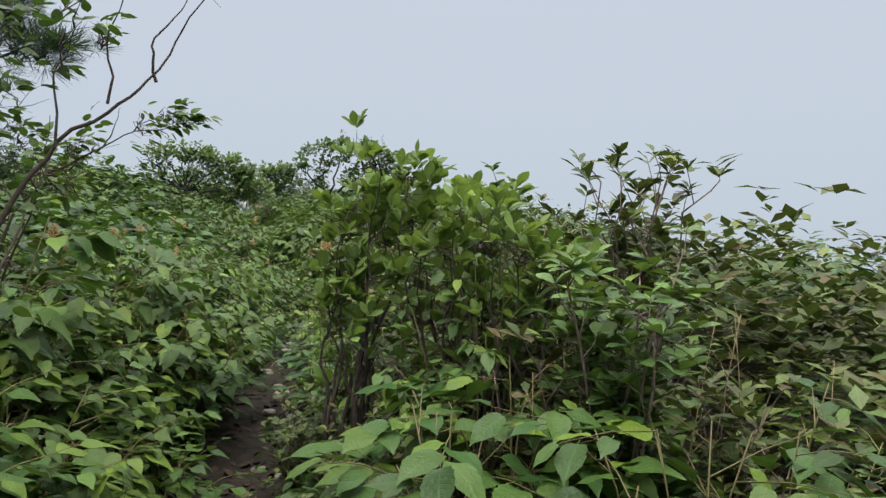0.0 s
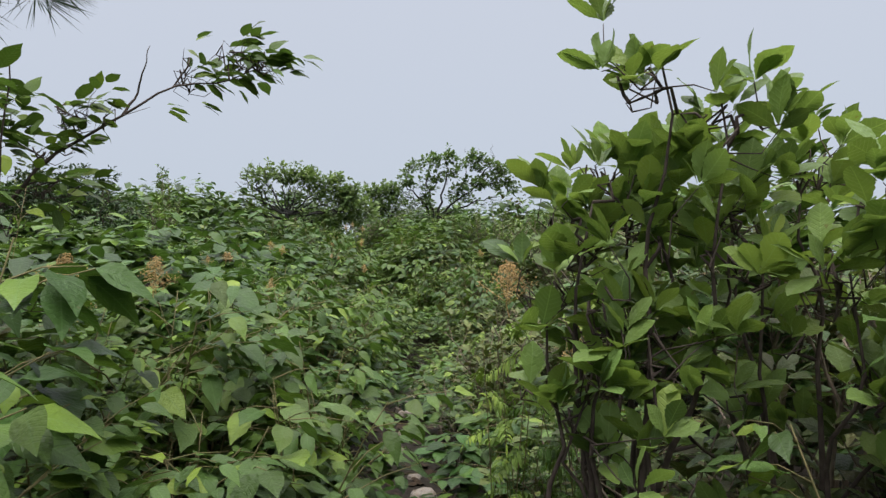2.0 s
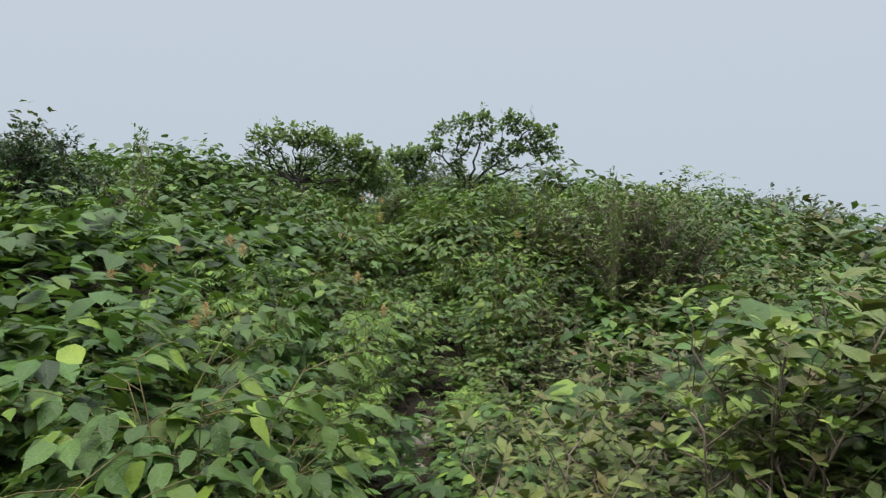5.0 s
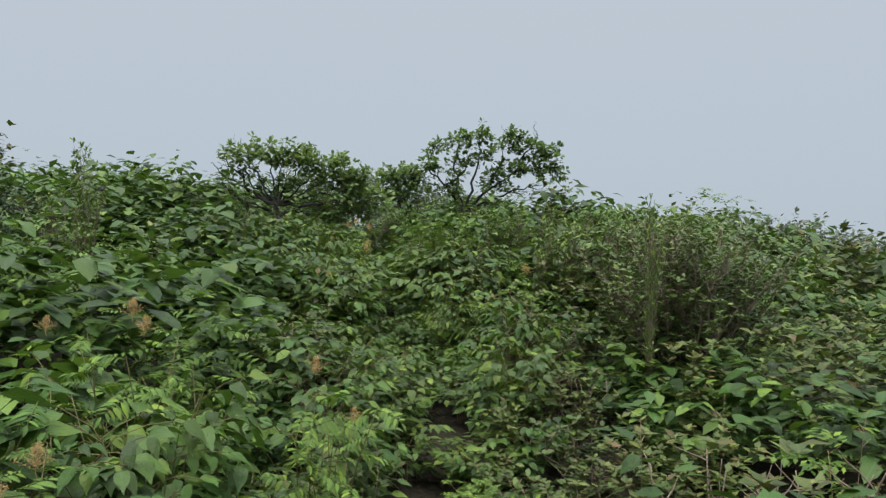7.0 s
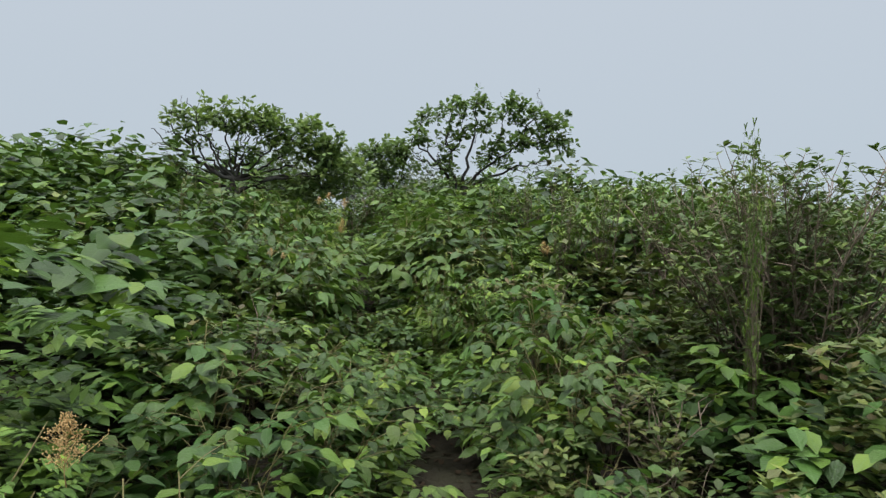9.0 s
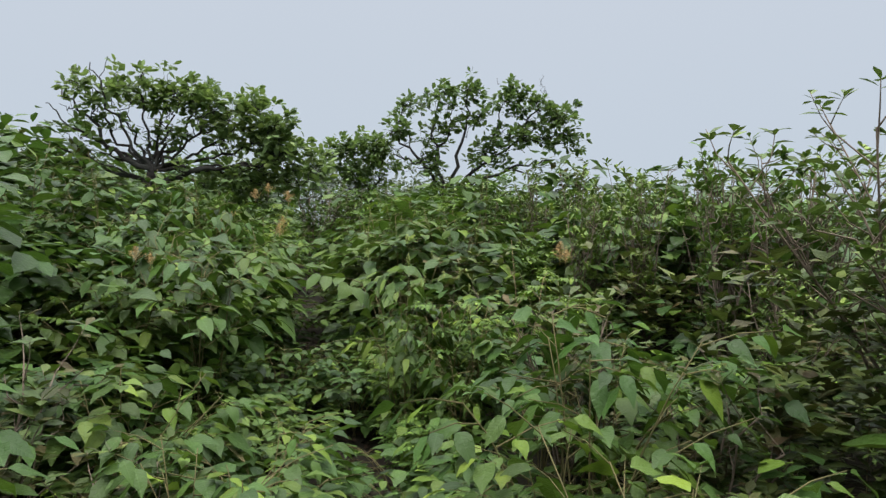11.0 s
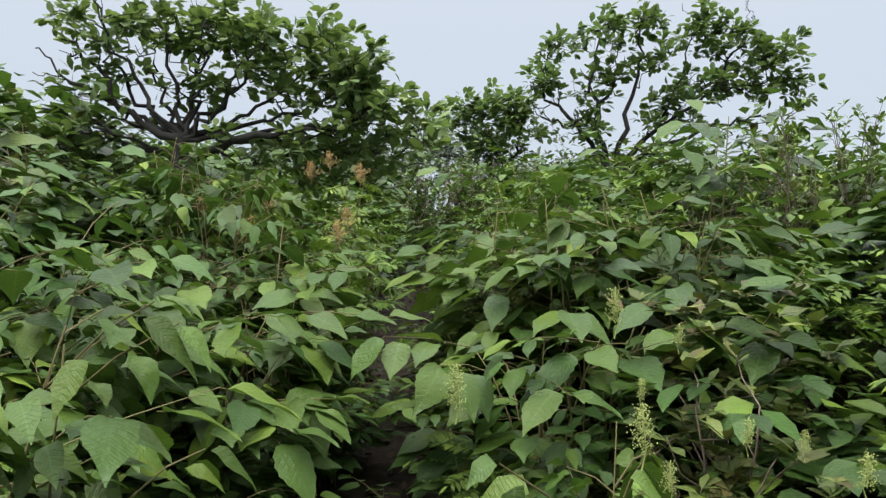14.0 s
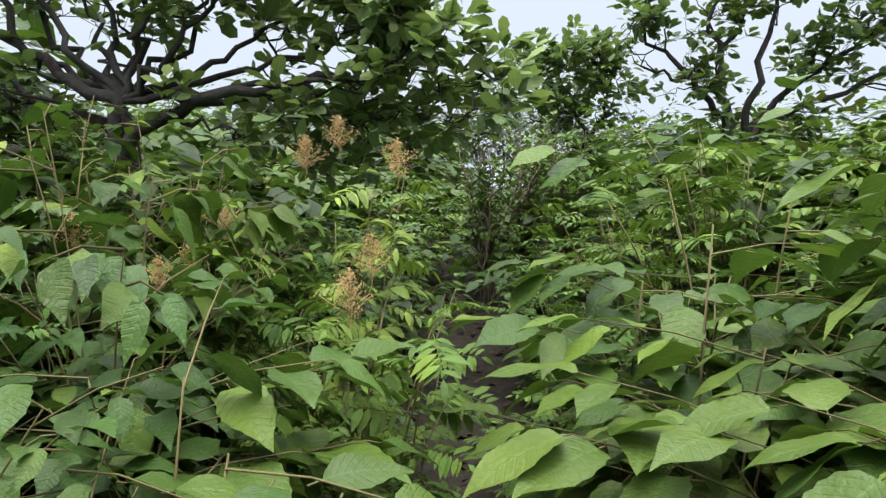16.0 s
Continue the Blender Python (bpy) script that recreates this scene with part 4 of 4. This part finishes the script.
def leafed_shrub(seed, x, y, top, wide, stems=7, leaves=20):
    """A shrub close to the trail whose large leaves can be told apart, each a piece of its own."""
    z = float(land(x, y)) - 0.03
    h = (top - z) * (1.13 if y > 11 else 1.0)
    size = 0.185 if y > 11 else 0.15
    stalks, places = broadleaf_plant(random.Random(seed), stems, leaves, size, h, wide, 0.3, True)
    root = tagged(new("broadleaf_shrub"), "leafy shrub with large toothed leaves leaning over the trail", "shrub", "shrubs along the trail")
    root.matrix_basis = Matrix.Translation((x, y, z))
    for st in stalks:
        part("stem", st.mesh("stem", STEM), root)
    o, ax, ay, az, s = frames_of(places)
    for i in range(len(o)):
        ob = part("leaf", LARGE_MESHES[i % 3], root)
        m = Matrix(((ax[i][0], ay[i][0], az[i][0], 0), (ax[i][1], ay[i][1], az[i][1], 0), (ax[i][2], ay[i][2], az[i][2], 0), (0, 0, 0, 1)))
        ob.matrix_basis = Matrix.Translation(o[i]) @ m @ Matrix.Scale(s[i], 4)


def single(template):
    g = Geo()
    g.add(*template)
    return g.mesh("leaf", BROAD)


LARGE_MESHES = [single(LEAF_LARGE), single(leaf(0.54, 14, "ovate", 0.1, 0.42, 0.04, 0.035)), single(leaf(0.62, 14, "ovate", 0.24, 0.2, 0.04, 0.03))]
for seed, x, y, top, wide in ((201, 0.15, 13.05, 1.3, 0.3), (202, 0.75, 13.3, 1.4, 0.5), (203, 0.14, 13.5, 1.34, 0.3), (204, -0.86, 12.6, 1.08, 0.26), (222, -1.05, 12.95, 1.15, 0.35), (223, 0.42, 13.6, 1.46, 0.4), (224, 0.36, 12.75, 1.3, 0.35), (225, -1.64, -1.5, 0.52, 0.3), (226, -1.35, -1.4, 0.64, 0.35), (227, -1.1, -1.75, 0.48, 0.35), (205, -0.95, 12.1, 0.95, 0.4),
                              (206, -1.3, 12.0, 1.15, 0.5), (207, 0.2, 12.2, 0.98, 0.3), (217, 0.8, 12.6, 1.5, 0.55), (218, 0.42, 12.4, 1.2, 0.35), (219, 1.1, 13.0, 1.6, 0.55), (208, -1.35, 11.2, 1.1, 0.5), (209, -3.1, 0.2, 0.35, 0.4), (210, -3.2, -0.4, 0.3, 0.35),
                              (220, -1.8, -1.05, 0.76, 0.24), (221, -1.6, -0.8, 0.8, 0.28), (211, -3.2, -1.0, 0.4, 0.45), (212, -2.75, 1.5, 0.4, 0.45), (213, -1.7, -1.35, 0.35, 0.4), (214, -2.4, 2.6, 0.5, 0.4), (215, -1.6, 6.6, 0.55, 0.4), (216, -1.65, 8.3, 0.7, 0.45)):
    leafed_shrub(seed, x, y, top, wide)


# ---- seed heads, flowers and dry stalks ----
def bead():
    v = np.array(((1, 0, 0), (-1, 0, 0), (0, 1, 0), (0, -1, 0), (0, 0, 1), (0, 0, -1)), float)
    f = np.array(((0, 2, 4), (2, 1, 4), (1, 3, 4), (3, 0, 4), (2, 0, 5), (1, 2, 5), (3, 1, 5), (0, 3, 5)))
    return v, f, np.zeros((6, 2))


BEAD = bead()


def panicle(seed, mat, long, wide, rays, grain, name):
    """A loose cone of many small grains on fine rays."""
    rng = random.Random(seed)
    g, o, s = Geo(), [], []
    g.tube(((0, 0, -0.04), (0.01, 0, 0), (0, 0, long)), (0.002, 0.0018, 0.001), 4)
    for i in range(rays):
        t = (i + 0.5) / rays
        root = np.array((0, 0, long * t * 0.9))
        way = flat(i * 2.4) + np.array((0, 0, 0.7))
        tip = root + way * wide * (1.05 - t) * rng.uniform(0.25, 1.25)
        g.tube((root, tip), (0.0014, 0.0008), 3)
        for j in range(20):
            p = root + (tip - root) * rng.uniform(0.25, 1.05)
            o.append(p + np.array([rng.gauss(0, 0.009) for _ in range(3)]))
            s.append(grain * rng.uniform(0.6, 1.4))
    o = np.array(o)
    g.stamp(BEAD, (o, np.tile((0.0, 1.0, 0.0), (len(o), 1)), np.tile((0.0, 0.0, 1.0), (len(o), 1)), np.array(s)))
    return g.mesh(name, mat)


HEADS = [panicle(i, SEED, 0.16, 0.1, 26, 0.0027, "seed_head") for i in range(3)]
BLOOMS = [panicle(9 + i, BLOOM, 0.1, 0.022, 16, 0.0021, "flower_head") for i in range(2)]


def flowering(x, y, z, heads, label, kind="feather_leaf_shrub", name="seed_head", big=1.0, wide=0.8):
    """A shrub that bears flower or seed heads at its top, the first one at (x, y, z)."""
    g = float(land(x, y)) - 0.03
    h = max(0.5, z - g - 0.05)
    root = plant(kind, int(abs(x * 7 + y * 3)), (x, y, g), x * 9, (wide, wide, h), label)
    rng = random.Random(int(1000 * abs(x + y)))
    inv = root.matrix_basis.inverted()
    for i in range(heads):
        p = Vector((x, y, z - 0.1)) if i == 0 else Vector((x + rng.uniform(-0.3, 0.3), y + rng.uniform(-0.3, 0.3), z - 0.1 - rng.uniform(0, 0.25)))
        ob = part(name, (HEADS if name == "seed_head" else BLOOMS)[i % 2], root)
        ob.matrix_basis = inv @ Matrix.Translation(p) @ Euler((0, 0, x * 9)).to_matrix().to_4x4() @ Matrix.Scale(big * rng.uniform(0.8, 1.15), 4)
    return root


for x, y, z, n, big in ((-1.75, 0.98, 0.72, 1, 0.95), (-1.54, 0.98, 0.52, 1, 0.7), (-3.1, 1.55, 0.75, 3, 0.8), (-1.6, 5.4, 0.75, 2, 0.55), (-2.4, 5.77, 0.95, 3, 0.55), (-2.75, 4.9, 0.85, 3, 0.5),
                        (-2.4, 4.5, 0.65, 2, 0.5), (-0.74, 13.74, 1.54, 3, 0.75), (-0.6, 13.37, 1.2, 2, 0.7), (-1.06, 13.69, 1.3, 2, 0.7), (-1.35, 13.4, 1.25, 2, 0.8), (-1.4, 10.9, 0.9, 2, 0.5),
                        (1.1, 11.0, 0.95, 2, 0.7)):
    flowering(x, y, z, n, "feather-leaved shrub topped with tan seed heads", big=big, wide=0.42 if y < 1.2 else 0.8)
for x, y, z, n in ((0.05, 10.6, 1.02, 4), (0.25, 10.9, 0.95, 4), (0.3, 10.4, 0.85, 3), (0.75, 13.0, 1.2, 2)):
    flowering(x, y, z, n, "broadleaf shrub with pale greenish flower clusters", "broadleaf_shrub", "flower_head", 0.5, 0.5)


def stalk_mesh(seed):
    rng = random.Random(seed)
    g = Geo()
    a = flat(rng.uniform(0, 6.28))
    pts = arc(np.zeros(3), a, 1.0, rng.uniform(0.02, 0.2), 7, 0.02)
    g.tube(pts, np.linspace(0.0032, 0.0012, 7), 4)
    for i in range(4):
        p = along(pts, rng.uniform(0.6, 0.98))
        g.tube((p, p + flat(rng.uniform(0, 6.28)) * 0.05 + np.array((0, 0, 0.05))), (0.0015, 0.0008), 3)
    return g.mesh("dry_stalk", STRAW)


STALKS = [stalk_mesh(70 + i) for i in range(4)]
rng = random.Random(77)
for i in range(25):
    if i < 7:
        y, d, h = rng.uniform(-1.2, 0.8), rng.uniform(1.0, 2.0), rng.uniform(1.0, 1.4)
    elif i < 13:
        y, d, h = rng.uniform(8.5, 12.0), rng.uniform(0.7, 3.0), rng.uniform(0.85, 1.25)
    else:
        y, d, h = rng.uniform(3.0, 9.0), rng.choice((-1, 1)) * rng.uniform(1.3, 2.6), rng.uniform(0.9, 1.2)
    x = float(trail_x(y)) + d
    ob = tagged(new("dry_stalk", STALKS[i % 4]), "thin pale dry stalk standing among the shrubs", "stalk", "dry stalks")
    ob.matrix_basis = posed((x, y, float(land(x, y)) - 0.03), rng.uniform(0, 6.28), (1, 1, h))


# ---- trail: stones, litter, dead twigs ----
def stone_mesh(seed):
    rng = random.Random(seed)
    bm = bmesh.new()
    bmesh.ops.create_icosphere(bm, subdivisions=3, radius=1.0)
    off = Vector((rng.uniform(0, 50), 0, 0))
    for v in bm.verts:
        k = 1 + 0.35 * noise.noise(v.co * 1.1 + off) + 0.12 * noise.noise(v.co * 3.1 + off)
        v.co *= k
        v.co.z = max(-0.45, min(0.42 + 0.1 * noise.noise(v.co * 2 + off), v.co.z * 0.6))
    me = bpy.data.meshes.new("stone")
    bm.to_mesh(me)
    bm.free()
    me.materials.append(STONE)
    for p in me.polygons:
        p.use_smooth = True
    return me


STONES = [stone_mesh(80 + i) for i in range(4)]
rng = random.Random(81)
spots = [(-0.02, 6.5, 0.11), (0.05, 5.9, 0.08), (-0.08, 7.0, 0.07), (0.03, 2.2, 0.09), (-0.1, 3.0, 0.06), (0.06, 1.6, 0.05)]
spots += [(rng.uniform(-0.16, 0.16), rng.uniform(-2, 8), rng.uniform(0.02, 0.05)) for _ in range(10)]
for i, (d, y, r) in enumerate(spots):
    x = float(trail_x(y)) + d
    ob = tagged(new("stone", STONES[i % 4]), "weathered grey-brown stone set in the trail", "stone", "trail stones")
    ob.matrix_basis = posed((x, y, float(land(x, y)) + 0.1 * r), rng.uniform(0, 6.28), (r, r * rng.uniform(0.7, 1.1), r))

rng = random.Random(90)
o, w, u, s = [], [], [], []
for i in range(2600):
    y, d = rng.uniform(-3, 17), rng.gauss(0, 0.35)
    x = float(trail_x(y)) + d
    o.append((x, y, 0))
    w.append((rng.gauss(0, 1), rng.gauss(0, 1), rng.gauss(0, 0.25)))
    u.append((rng.gauss(0, 0.3), rng.gauss(0, 0.3), 1))
    s.append(rng.uniform(0.03, 0.075))
o = np.array(o, float)
o[:, 2] = land(o[:, 0], o[:, 1]) + 0.012
g = Geo()
g.stamp(LEAF_BROAD_FAR, (o, np.array(w), np.array(u), np.array(s)))
tagged(new("leaf_litter", g.mesh("leaf_litter", LITTER)), "brown dead leaves scattered on the dark trail", "leaf litter", kind="stuff")


# ---- bare grey bushes ----
def bare_bush(seed, x, y, h, wide):
    rng = random.Random(seed)
    root = tagged(new("bare_bush"), "dead grey bush with crooked leafless twigs", "bush", "bare bushes")
    root.matrix_basis = Matrix.Translation((x, y, float(land(x, y)) - 0.03))
    for i in range(6):
        g = Geo()
        tip = flat(rng.uniform(0, 6.28)) * rng.uniform(0.3, 1) * wide + np.array((0, 0, h * rng.uniform(0.7, 1.0)))
        q = wiggle(((0, 0, 0), tip * (0.4, 0.4, 0.5), tip), rng, 0.035, 8)
        g.tube(q, np.linspace(0.011, 0.003, 8), 5)
        for j in range(7):
            p = along(q, rng.uniform(0.35, 0.95))
            e = p + np.array([rng.gauss(0, 0.1), rng.gauss(0, 0.1), rng.uniform(0.0, 0.16)])
            g.tube(wiggle((p, (p + e) / 2, e), rng, 0.012, 5), np.linspace(0.004, 0.0015, 5), 4)
        part("stem", g.mesh("stem", TWIG), root)


for seed, x, y, h, wide in ((301, 0.2, 5.2, 1.1, 0.4), (302, 0.5, 5.0, 1.0, 0.35), (303, 2.4, 9.6, 1.5, 0.35), (304, 3.0, 11.2, 1.9, 0.3)):
    bare_bush(seed, x, y, h, wide)
